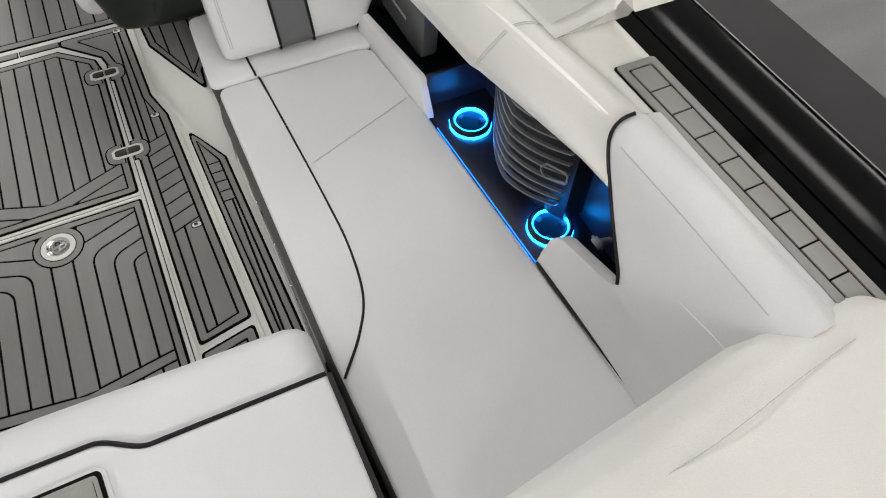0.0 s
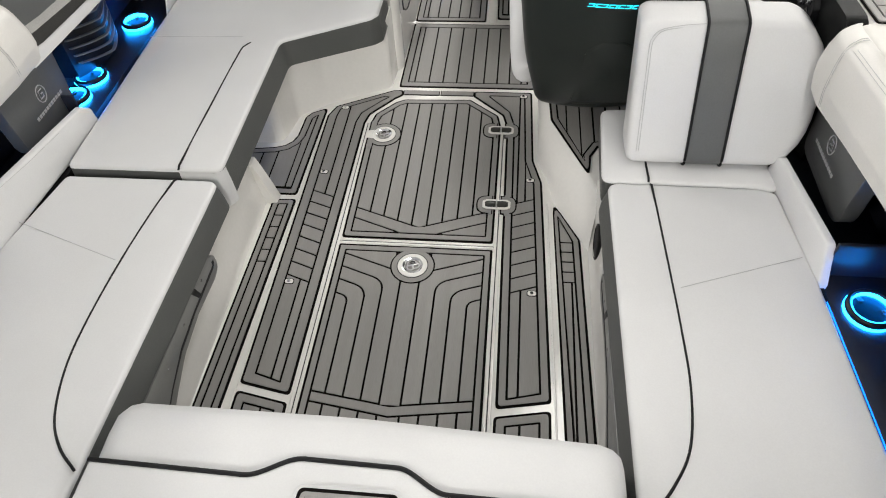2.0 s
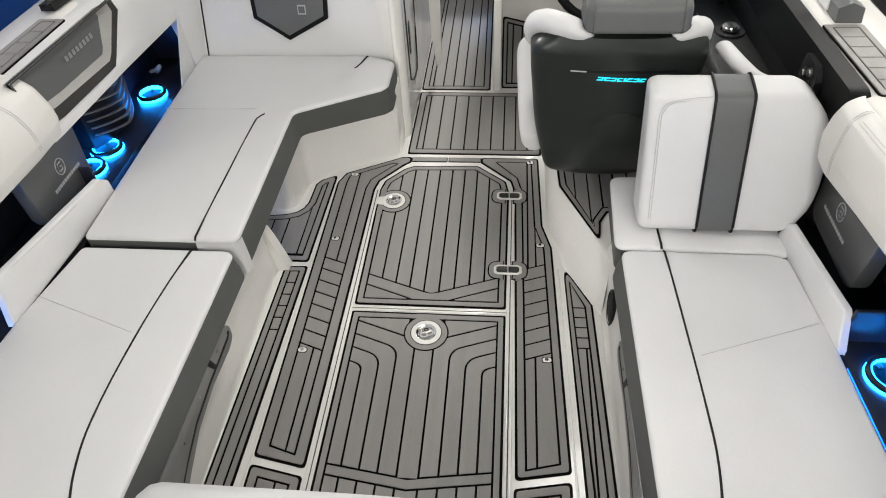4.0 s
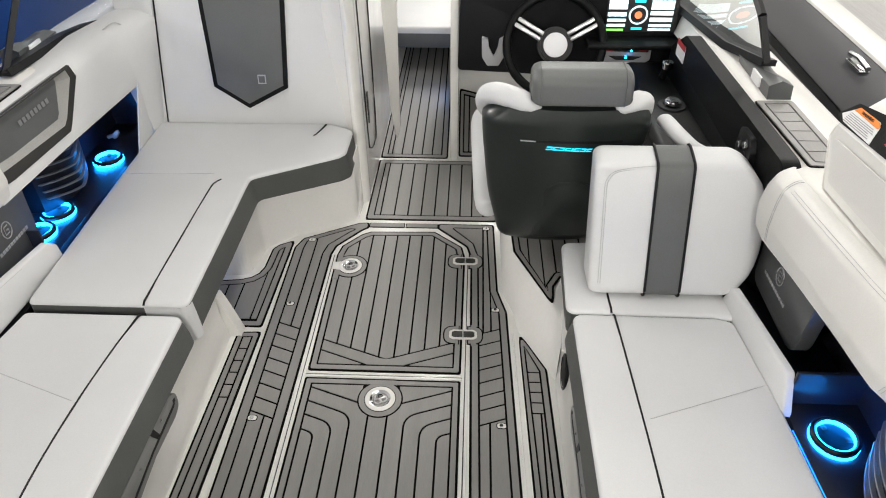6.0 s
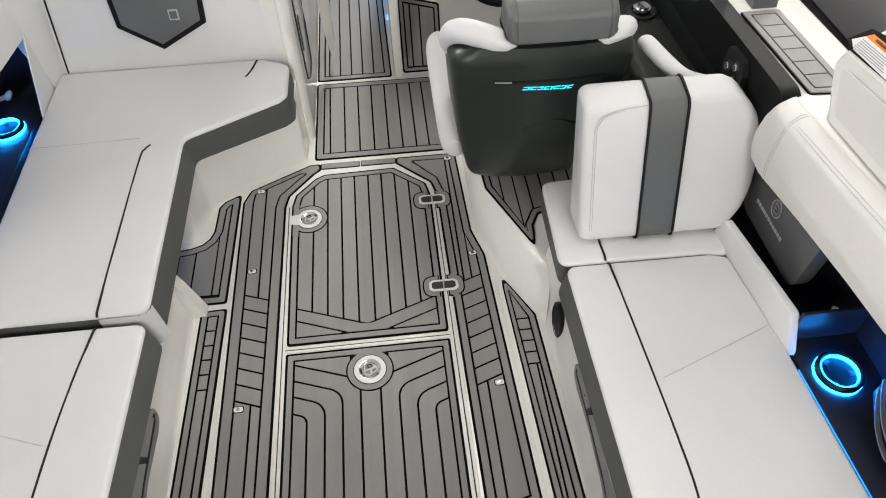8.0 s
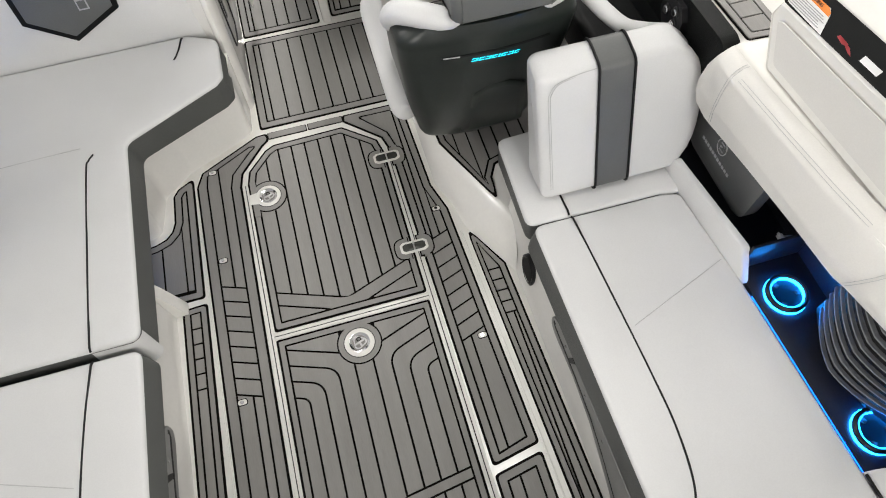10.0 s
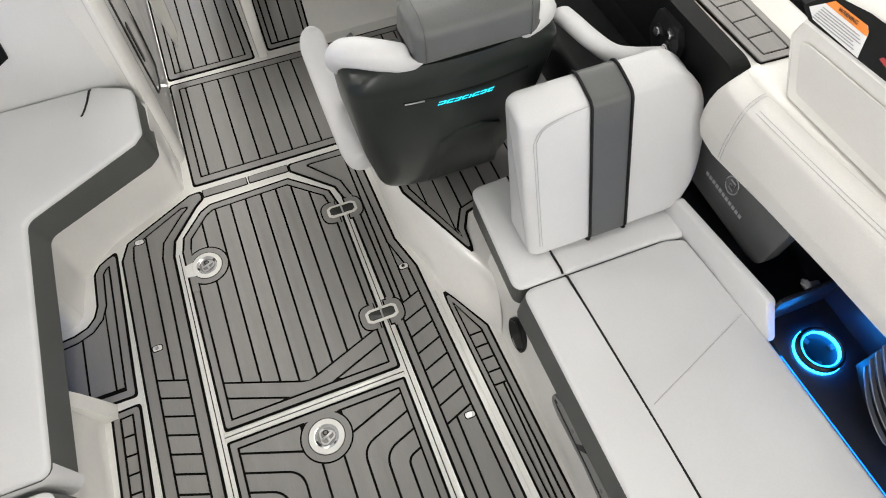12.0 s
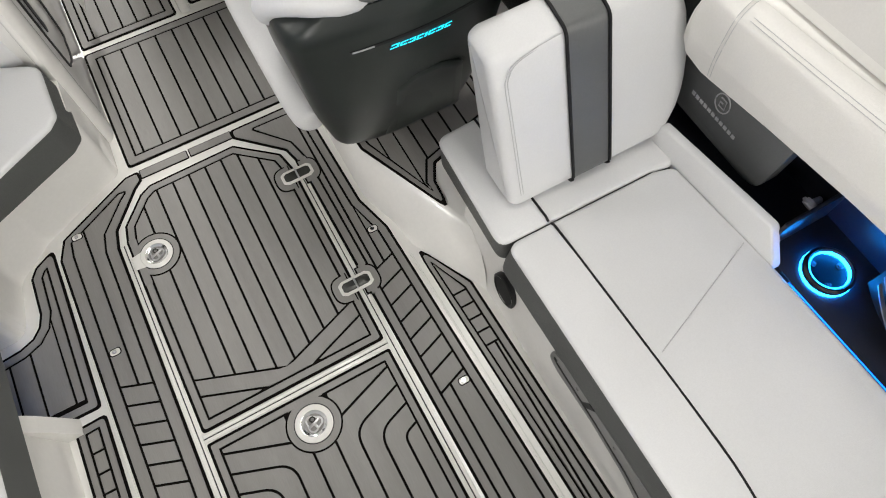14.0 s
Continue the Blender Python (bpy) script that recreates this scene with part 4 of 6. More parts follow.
part("piping", tube(smooth_line([(x - 0.002, y, z + (0.003 if z > 0.73 else 0)) for x, y, z in front[9:19]], 3), 0.0036), PIPING, sp, "black piping")
for d in (0.0, 0.010):
    part("stitching", tube([(1.132 + d, -0.93, 0.729 + d * 1.1), (1.138 + d, -1.1, 0.729 + d * 1.1), (1.142 + d, -1.30, 0.729 + d * 1.1)], 0.0012, sides=6), STITCH, sp)
part("seam_line", tube([(1.110, -1.13, 0.600), (1.116, -1.30, 0.625)], 0.0014, sides=6), LABEL_WHITE, sp)
part("base_piping", tube([(1.054, -0.88, 0.335), (1.0635, -1.06, 0.335), (1.074, -1.262, 0.335)], 0.004), PIPING, sp, "black piping")
coaming(-1, [(0.160, 0.026, 0.60), (0.154, 0.010, 0.580), (0.135, 0.003, 0.567), (0.0, 0.0, 0.568), (-0.35, 0.008, 0.578), (-0.62, 0.02, 0.61), (-0.9, 0.045, 0.64), (-1.3, 0.05, 0.56)],
        "white vinyl port coaming bolster with double stitching", VINYL_WARM,
        [smooth_line([(-1.0475, 0.03 - d, 0.59), (-1.0465, 0.03 - d, 0.62), (-1.0505, 0.029 - d, 0.66), (-1.0735, 0.026 - d, 0.711), (-1.112, 0.02 - d, 0.7425), (-1.17, 0.01 - d, 0.7525)]) for d in (0.0, 0.008)])

# port forward side wall with the recess opening
def port_x(y, z):
    """How the port side wall runs inwards towards the bow and leans with height."""
    x = along(y, (0.1, 0.52, 0.91, 1.04), (-1.05, -1.03, -1.0, -0.960))
    if z < 0.56:
        return x + (0.56 - z) * along(y, (0.5, 0.77, 1.0), (0.05, 0.06, -0.06))
    return x - along(y, (0.5, 0.9, 1.04), (0.30, 0.2, -0.11)) * (z - 0.56)


pw = thing("lounge_side_panel", "white vinyl port side panel around the lit recess", "side panel")
secs = []
for y in (0.10, 0.2, 0.3, 0.4, 0.5, 0.6, 0.7, 0.8, 0.91, 0.925, 0.97, 1.04, 1.10):
    top = along(y, (0.6, 0.9, 1.1), (0.738, 0.765, 0.785))
    z0 = 0.565 - 0.012 * along(y, (0.1, 0.91), (0, 1)) if y <= 0.91 else 0.335
    row = [(port_x(y, z) - (0.003 if z == z0 else 0), y, z) for z in (z0, z0 + (0.02 if y <= 0.91 else 0.15), 0.60, 0.65, top - 0.035)]
    dent = along(y, (0.5, 0.6, 0.66), (0.034, 0.012, 0.0))
    row = row[:3] + [(x - dent, yy, z) for x, yy, z in row[3:]]
    xr = row[-1][0]
    wide = along(y, (0.5, 0.7, 1.1), (1.0, 1.5, 1.9))
    row += [(xr - 0.010 * wide, y, top - 0.014), (xr - 0.028 * wide, y, top), (xr - 0.055 * wide, y, top + 0.004), (xr - 0.10 * wide, y, top), (xr - 0.10 * wide, y, top - 0.05), (xr - 0.05, y, 0.62), (row[0][0] - (0.035 if y < 0.9 else 0.006), y, z0)]
    secs.append(row)
part("panel", loft(secs, ring=True), VINYL, pw, smooth=50)
tri = [(0.760, 0.333), (0.916, 0.571), (0.916, 0.333)]
bm = loft([[(port_x(y, z) - 0.001, y, z) for y, z in tri], [(port_x(y, z) - 0.006, y, z) for y, z in tri]], ring=True)
part("corner_gusset", bm, VINYL, pw, smooth=30)
part("seam_cord", tube(smooth_line([(-1.062, 0.90, 0.7685), (-1.052, 0.925, 0.775), (-1.04, 0.95, 0.7765), (-1.025, 0.965, 0.765)]), 0.0022, sides=6), STITCH, pw)

# arm rest pocket in the port wall
ap = thing("arm_rest", "grey arm rest pocket with black rim beside the port lounge", "arm rest")


def on_port(y, z, out=0.0):
    return (port_x(y, z) + out, y, z)


outer = [(0.10, 0.608), (0.183, 0.599), (0.482, 0.592), (0.515, 0.612), (0.643, 0.710), (0.640, 0.749), (0.10, 0.752)]
ledge = [(0.10, 0.640), (0.184, 0.633), (0.472, 0.617), (0.500, 0.630), (0.612, 0.718), (0.612, 0.749), (0.10, 0.752)]
inner = [(0.10, 0.655), (0.249, 0.641), (0.485, 0.633), (0.505, 0.645), (0.570, 0.722), (0.572, 0.747), (0.10, 0.750)]
n = len(outer)
bm = loft([[on_port(*outer[i % n], -0.006) for i in range(n + 1)], [on_port(*outer[i % n], 0.004) for i in range(n + 1)], [on_port(*inset_poly(outer, 0.004)[i % n], 0.006) for i in range(n + 1)], [on_port(*ledge[i % n], 0.006) for i in range(n + 1)]], caps=False)
part("rim", bm, RIM_BLACK, ap, "black outer rim", smooth=25)
bm = loft([[on_port(*ledge[i % n], 0.0061) for i in range(n + 1)], [on_port(*inner[i % n], -0.0145) for i in range(n + 1)]], caps=False)
part("ledge", bm, LEDGE_GREY, ap, "grey inner ledge", smooth=25)
bm = bmesh.new()
bm.faces.new([bm.verts.new(on_port(*p, -0.0145)) for p in inner])
part("face", bm, GREY_PANEL, ap, smooth=0)
for i in range(8):
    y = 0.335 + 0.0205 * i
    bm = bmesh.new()
    q = [(y, 0.688), (y + 0.014, 0.688), (y + 0.017, 0.703), (y + 0.003, 0.703)]
    bm.faces.new([bm.verts.new(on_port(*p, -0.0095)) for p in q])
    bmesh.ops.solidify(bm, geom=bm.faces[:], thickness=0.0015)
    part("mark_bar", bm, PRINT, ap, smooth=0)


def side_recess(s, y0, y1, ytop):
    r = thing("side_recess", "black lined side recess lit blue by its cup holders", "recess", kind="structure")
    part("shelf", box(*sorted((s * 1.03, s * 1.24)), y0, y1, 0.26, 0.312, 0.003), LINING, r)
    part("back_wall", box(*sorted((s * 1.225, s * 1.25)), y0, y1, 0.25, 0.70, 0.003), LINING, r)
    part("roof", box(*sorted((s * 1.145, s * 1.25)), y0, y1, 0.645, 0.665, 0.003), LINING, r)
    for y in (y0, y1 - 0.012):
        part("end_wall", box(*sorted((s * (1.15 if y < 0 else 1.10), s * 1.25)), y, y + 0.012, 0.25, 0.66, 0.002), LINING, r)
    yf = -0.315 if s > 0 else 0.165
    part("partition", box(*sorted((s * 1.05, s * 1.225)), yf, yf + 0.01, 0.30, 0.42, 0.003), LINING, r)
    part("front_lip", box(*sorted((s * 1.0, s * 1.045)), y0, y1, 0.2, 0.316, 0.004), PLASTIC, r)
    edge = [(1.034, -0.40), (1.045, -0.62), (1.057, -0.88)] if s > 0 else [(1.006, 0.74), (1.008, 0.45), (1.006, 0.25)]
    part("light_strip", tube([(s * (x + 0.004), y, 0.3165) for x, y in edge], 0.0017, sides=6), LED_STRIP, r, "blue light strip")
    # Added strip, unseen behind the coaming, to wash the recess blue.
    part("added_wash_strip", box(*sorted((s * 1.205, s * 1.222)), *((-0.50, -0.33) if s > 0 else (0.20, 0.78)), 0.628, 0.640), WASH_FILL, r, "blue light strip", smooth=0)


side_recess(1, -1.12, 0.14, 0.6)
side_recess(-1, -1.12, 1.06, 0.6)

SEAT_EDGE = {1: ((-0.88, -0.36, -0.06, 0.2), (1.055, 1.030, 0.998, 0.988)), -1: ((-0.88, -0.36, -0.07, 0.2), (1.066, 1.030, 0.990, 0.992))}
for s, poly in ((1, [(-0.362, 0.305), (-0.357, 0.326), (-0.328, 0.362), (-0.297, 0.404), (0.03, 0.385), (0.05, 0.305)]),
                (-1, [(-0.385, 0.325), (-0.374, 0.352), (-0.35, 0.41), (-0.332, 0.452), (0.125, 0.412), (0.155, 0.385), (0.152, 0.325)])):
    t = thing("side_bolster", "low white vinyl bolster between seat and recess", "bolster", "side bolsters")
    line = rounded(poly, [0, 0, 0.02, 0.018, 0.015, 0.012, 0][:len(poly)], 4)
    rows = []
    for inset, out in ((0.0, 0.020), (0.0, 0.006), (0.0018, 0.0018), (0.006, 0.0)):
        ring_pts = inset_poly(line, inset) if inset else line
        rows.append([(s * (along(y, *SEAT_EDGE[s]) + 0.001 + out + (z - 0.35) * 0.16), y, z) for y, z in ring_pts])
    part("pad", loft(rows, ring=True), VINYL, t, smooth=60)
    part("seam_line", tube([(s * (along(y, *SEAT_EDGE[s]) + 0.0118), y, (0.451 - 0.093 * (y + 0.30) if s < 0 else 0.3975 - 0.06 * (y + 0.30))) for y in (-0.29, -0.15, -0.01)], 0.0007, sides=6), STITCH, t)


def cup_holder(x, y, z=0.313):
    t = thing("cup_holder", "black cup holder with a glowing blue light ring", "cup holder", "lit cup holders")
    part("bezel", moved(washer(0.0400, 0.0505, 0.013, 40, 0.004), Matrix.Translation((0, 0, 0.008))), PLASTIC, t, "black bezel")
    part("under_ring", washer(0.0465, 0.0515, 0.008, 40, 0.002), LED_BLUE, t, "glowing blue ring")
    part("light_ring", moved(washer(0.0384, 0.0402, 0.010, 40, 0.0006), Matrix.Translation((0, 0, 0.008))), LED_BLUE, t, "glowing blue ring")
    part("well", moved(disc(0.037, 0.003, 32), Matrix.Translation((0, 0, 0.003))), WELL, t)
    for i in range(3):
        a = 2.1 * i + 0.4
        part("cup_grip", moved(box(-0.006, 0.006, 0.024, 0.039, 0.004, 0.008, 0.002), Matrix.Rotation(a, 4, "Z")), RUBBER, t)
    t.matrix_world = pose(x, y, z) @ Matrix.Scale(1.08, 4)


for x, y in ((1.124, -0.421), (1.14, -0.80), (-1.125, 0.755), (-1.145, 0.405), (-1.152, 0.288), (-1.13, -0.45), (-1.14, -0.80)):
    cup_holder(x, y)


def tie_hook(x, y, z, s):
    t = thing("recess_knob", "small silver knob in the side recess", "knob", "recess knobs")
    part("stem", tube([(0, 0, 0), (-s * 0.03, 0, 0.01)], 0.008, sides=12), SILVER, t)
    part("cap", moved(disc(0.019, 0.016, 20, 0.005), pose(-s * 0.036, 0, 0.012, 0, 60 * s, 0)), SILVER, t)
    t.matrix_world = pose(x, y, z)


tie_hook(1.205, -0.285, 0.352, 1)
tie_hook(1.20, -0.93, 0.40, 1)
tie_hook(-1.195, 0.915, 0.325, -1)
tie_hook(-1.222, 0.16, 0.42, -1)


def speaker(s, y0, y1):
    """Louvred speaker grille that bulges from the recess wall."""
    t = thing("speaker_grille", "dark louvred speaker grille with chevron slats in the side recess", "speaker", "side speakers")
    ym, hw = (y0 + y1) / 2, (y1 - y0) / 2
    part("body", loft([[(s * (1.16 - 0.05 * (1 - u * u)) + s * 0.012, ym + hw * u, z) for z in (0.33, 0.42, 0.52, 0.62)] + [(s * 1.23, ym + hw * u, z) for z in (0.62, 0.33)] for u in [-1 + 0.2 * i for i in range(11)]], ring=True), PLASTIC, t)
    for i in range(9):
        z = 0.352 + 0.030 * i
        k = 0.86 + 0.14 * math.sin(math.pi * (i + 1) / 10)
        line = [(s * (1.155 - 0.052 * (1 - u * u)), ym + hw * k * u, z + 0.030 * abs(u) * (1 if i > 3 else 0.9)) for u in [-1 + 0.125 * j for j in range(17)]]
        secs = [[(x + s * 0.004, y, z + 0.003), (x - s * 0.005, y, z + 0.0012), (x - s * 0.006, y, z - 0.002), (x + s * 0.004, y, z - 0.003)] for x, y, z in line]
        part("slat", loft(secs, ring=True), LOUVRE, t)
    if s > 0:
        loop = rounded([(y0 + 0.056, 0.515), (y0 + 0.036, 0.548), (y0 - 0.035, 0.590), (y0 - 0.038, 0.562), (y0 + 0.032, 0.508)], 0.012, 4)
        part("slot_rim", tube([(1.118, y, z - 0.03) for y, z in loop], 0.0028, closed=True, sides=6), LOUVRE, t, "bright slot rim")
    return t


speaker(1, -0.80, -0.482)
speaker(-1, 0.385, 0.665)
speaker(-1, -0.75, -0.53)


def badge_panel(s, y0, y1, name="badge_panel"):
    t = thing(name, "grey moulded panel with a round light badge and printed bars", "panel", "badge panels")
    poly = rounded([(y0, 0.36), (y1, 0.36), (y1 + 0.02, 0.60), (y0 - 0.02, 0.60)], [0.04, 0.03, 0, 0])
    bm = prism(poly, *sorted((s * 1.088, s * 1.13)), "x", 0.006, 3)
    part("face", bm, GREY_PANEL, t)
    yc = y0 + (y1 - y0) * 0.57
    ring = [(s * 1.087, yc + 0.021 * math.cos(a) * (1.0 if abs(a - math.pi * 1.5) > 0.5 else 1.0), 0.476 + 0.026 * math.sin(a)) for a in [2 * math.pi * i / 20 for i in range(20)]]
    part("badge_ring", tube(ring, 0.0016, closed=True, sides=6), PRINT, t, "light badge ring")
    part("badge_mark", tube([(s * 1.087, yc + 0.009, 0.488), (s * 1.087, yc - 0.008, 0.488), (s * 1.087, yc - 0.010, 0.464), (s * 1.087, yc + 0.007, 0.464), (s * 1.087, yc + 0.007, 0.476), (s * 1.087, yc - 0.001, 0.476)], 0.0018, sides=6), PRINT, t)
    for i in range(11):
        y = yc + 0.07 - 0.0135 * i
        part("mark_bar", box(*sorted((s * 1.0862, s * 1.089)), y, y + 0.009, 0.424, 0.434), PRINT, t, smooth=0)
    return t


badge_panel(1, -0.20, 0.10)
badge_panel(-1, -0.05, 0.215)

# lounge backrest on the port side with grey insert


def on_back(x, z, out=0.0):
    return (x, 1.0 + (z - 0.345) * 0.16 - out, z)


def plate(points, thick, fn, out):
    bm = bmesh.new()
    f = [bm.verts.new(fn(*p, out)) for p in points]
    b = [bm.verts.new(fn(*p, out - thick)) for p in points]
    k = len(points)
    bm.faces.new(f)
    bm.faces.new(b[::-1])
    for i in range(k):
        bm.faces.new((f[i], f[(i + 1) % k], b[(i + 1) % k], b[i]))
    return bm


bm = plate(rounded([(-0.968, 0.33), (-0.215, 0.33), (-0.205, 1.0), (-0.968, 1.0)], 0.03), 0.10, on_back, 0.0)
bmesh.ops.bevel(bm, geom=[e for e in bm.edges if e.calc_face_angle(0) > 1.2], offset=0.012, segments=3, affect="EDGES")
lb = part("backrest", bm, VINYL, lounge, "tall white vinyl backrest with grey insert", smooth=50)
bm = plate([(-1.06, 0.33), (-0.968, 0.33), (-0.930, 1.0), (-1.10, 1.0)], 0.08, on_back, 0.004)
part("corner_pad", bm, VINYL, lb, smooth=0)
part("seam_line", tube([on_back(-0.972, 0.352, 0.004), on_back(-0.955, 0.56, 0.004), on_back(-0.935, 0.78, 0.004), on_back(-0.92, 0.95, 0.004)], 0.003), PIPING, lb, "dark seam")
rim = [(-0.765, 1.0), (-0.755, 0.50), (-0.624, 0.415), (-0.462, 0.497), (-0.425, 1.0)]
part("insert_rim", plate(rim, 0.02, on_back, 0.008), VINYL_BLACK, lb, "black insert rim", smooth=0)
part("insert", plate(inset_poly(rim, 0.017), 0.02, on_back, 0.011), VINYL_GREY, lb, "grey vinyl insert", smooth=0)
part("badge", plate([(-0.575, 0.515), (-0.543, 0.515), (-0.543, 0.55), (-0.575, 0.55)], 0.002, on_back, 0.0135), PRINT, lb, "small square badge", smooth=0)
part("badge_mark", plate([(-0.571, 0.520), (-0.547, 0.520), (-0.547, 0.545), (-0.571, 0.545)], 0.002, on_back, 0.0142), VINYL_GREY, lb, smooth=0)

# ---- helm seat ----
hs = thing("helm_chair", "charcoal helm chair with grey headrest and white bolsters", "chair")


def shell_row(z, x0, x1, y, depth, curve=0.03):
    """One level of the back shell: a shallow curve that turns forwards round both sides."""
    front = []
    for i in range(21):
        w = -math.cos(math.pi * i / 20)
        turn = max(0.0, (abs(w) - 0.84) / 0.16)
        front.append(((x0 + x1) / 2 + (x1 - x0) / 2 * w, y + curve * w * w + 0.035 * (1 - math.sqrt(max(0.0, 1 - turn * turn))), z))
    return front + [(x, yy + depth, z) for x, yy, _ in front[::-1]]


rows = [shell_row(*q) for q in smooth_line(((0.236, 0.378, 0.70, 0.425, 0.20), (0.252, 0.360, 0.710, 0.400, 0.24), (0.33, 0.344, 0.722, 0.368, 0.24), (0.45, 0.320, 0.746, 0.340, 0.2), (0.60, 0.304, 0.768, 0.316, 0.16), (0.69, 0.296, 0.782, 0.306, 0.13), (0.735, 0.300, 0.780, 0.301, 0.11), (0.775, 0.345, 0.755, 0.308, 0.09)), 3)]
part("back_shell", loft(rows, ring=True), POD, hs, "charcoal moulded back shell", smooth=50)
rib = [(0.47, 0.268), (0.675, 0.268), (0.655, 0.50), (0.60, 0.530), (0.535, 0.530), (0.495, 0.50)]
bm = loft([[(x, along(z, (0.252, 0.29, 0.33, 0.45, 0.60), (0.40, 0.382, 0.368, 0.340, 0.316)) - d, z) for x, z in rounded(inset_poly(rib, i), 0.02, 4)] for d, i in ((-0.02, 0.0), (0.0005, 0.0), (0.0025, 0.004), (0.0025, 0.02))], ring=True)
part("shell_rib", bm, POD, hs, smooth=40)
head = rounded([(0.292, 0.795), (0.298, 0.868), (0.335, 0.888), (0.41, 0.885), (0.425, 0.785)], [0.012, 0.034, 0.034, 0.034, 0.01], 6)
secs = []
for x in cosine_steps(0.428, 0.705, 18):
    q = max(0.0, 1 - min(x - 0.428, 0.705 - x) / 0.03)
    ins = 0.022 * (1 - math.sqrt(max(0.0, 1 - q * q)))
    secs.append([(x, y, z) for y, z in (inset_poly(head, ins) if ins > 1e-6 else head)])
part("headrest", loft(secs, ring=True), VINYL_GREY, hs, "rounded grey headrest", smooth=60)
# soft shoulder bolsters that arch from the headrest over the shell's corners and fade down its sides
for s_rows in (((0.458, 0.330, 0.766, 0.008), (0.440, 0.334, 0.778, 0.022), (0.410, 0.342, 0.787, 0.030), (0.370, 0.358, 0.794, 0.032), (0.335, 0.382, 0.792, 0.032), (0.310, 0.408, 0.776, 0.030), (0.298, 0.430, 0.748, 0.025), (0.296, 0.444, 0.715, 0.017), (0.298, 0.450, 0.690, 0.006)),
               ((0.668, 0.330, 0.772, 0.008), (0.684, 0.332, 0.778, 0.021), (0.706, 0.342, 0.785, 0.028), (0.732, 0.358, 0.784, 0.030), (0.756, 0.382, 0.771, 0.028), (0.772, 0.412, 0.748, 0.022), (0.784, 0.432, 0.718, 0.016), (0.784, 0.440, 0.690, 0.006))):
    fine = smooth_line([(*q[:3], ) for q in s_rows], 4)
    radii = [along(i / 4, list(range(len(s_rows))), [q[3] for q in s_rows]) for i in range(len(fine))]
    part("bolster", tube(fine, radii, sides=16), VINYL, hs, "white vinyl bolster", smooth=70)
for x in (0.452, 0.681):
    part("headrest_seam", tube([(x, y - 0.0002, z + 0.0002) for y, z in head], 0.0012, closed=True, sides=6), VINYL_DARK, hs)
wing = smooth_line([(0.322, 0.490, 0.335), (0.310, 0.51, 0.350), (0.302, 0.55, 0.385), (0.294, 0.64, 0.455), (0.288, 0.72, 0.515), (0.287, 0.755, 0.540), (0.290, 0.772, 0.550)], 5)
rows = []
for i, (x, y, z) in enumerate(wing):
    u = i / (len(wing) - 1)
    k = math.sqrt(max(0.0, 1 - (2 * u - 1) ** 8))
    rows.append([(x + 0.012 + (0.042 - 0.006 * u) * k * math.cos(a), y + 0.016 * k * math.sin(a), z - 0.035 * k * (1 - math.sin(a))) for a in [2 * math.pi * j / 16 for j in range(16)]])
part("side_wing", loft(rows, ring=True), VINYL, hs, "white side wing", smooth=70)
part("seat_pad", cushion([(0.44, 0.50), (0.70, 0.50), (0.69, 0.66), (0.45, 0.66)], 0.28, 0.34, 0.03), VINYL_GREY, hs, "grey seat pad")
part("pedestal", moved(disc(0.05, 0.16, 24), Matrix.Translation((0.56, 0.62, 0.20))), PLASTIC, hs)
def on_shell(x, z, out):
    """A point on the back shell's upper face, moved out of it."""
    return (x, along(z, (0.60, 0.69), (0.316, 0.306)) + 0.03 * (2 * (x - 0.30) / 0.478 - 1) ** 2 - out, z)


def shell_strip(x0, x1, low, high, slope, out):
    xs = [x0 + (x1 - x0) * i / 12 for i in range(13)]
    rows = [[on_shell(x, low + slope * (x - x0), out), on_shell(x, high + slope * (x - x0), out), on_shell(x, high + slope * (x - x0), -0.004), on_shell(x, low + slope * (x - x0), -0.004)] for x in xs]
    return loft(rows, ring=True)


part("trim_groove", shell_strip(0.402, 0.70, 0.6735, 0.6815, -0.004, 0.0014), PLASTIC, hs, "dark trim groove", smooth=0)
part("trim_strip", shell_strip(0.406, 0.450, 0.6755, 0.6795, -0.004, 0.0024), SILVER, hs, "silver trim strip", smooth=0)
x = 0.480
for i, width in enumerate((0.017, 0.015, 0.014, 0.014, 0.005, 0.016, 0.015, 0.014)):
    for x0, x1, low, high in ((0, width, 0.0, 0.0026), (0, width, 0.0085, 0.0111), ((0, 0.0036) if i % 2 else (width - 0.0036, width)) + (0.0026, 0.0085)):
        bm = bmesh.new()
        f = [bm.verts.new(on_shell(x + q + 0.35 * (z + 0.0), 0.6505 + z - 0.05 * (x - 0.48), 0.0016)) for q, z in ((x0, low), (x1, low), (x1, high), (x0, high))]
        bm.faces.new(f)
        bmesh.ops.solidify(bm, geom=bm.faces[:], thickness=0.002)
        part("light_bar", bm, LED_CYAN, hs, "glowing cyan bar", smooth=0)
    x += width + 0.0032

# padded arm that runs from the helm seat to the backrest
arm = smooth_line([(0.838, 0.452, 0.684), (0.846, 0.41, 0.688), (0.866, 0.340, 0.684), (0.90, 0.295, 0.668), (0.95, 0.278, 0.655), (1.02, 0.268, 0.640)], 6)
part("armrest", tube(arm, [0.010, 0.017, 0.022] + [0.025] * (len(arm) - 3), sides=14, flat=0.8), VINYL, hs, "white vinyl padded arm")


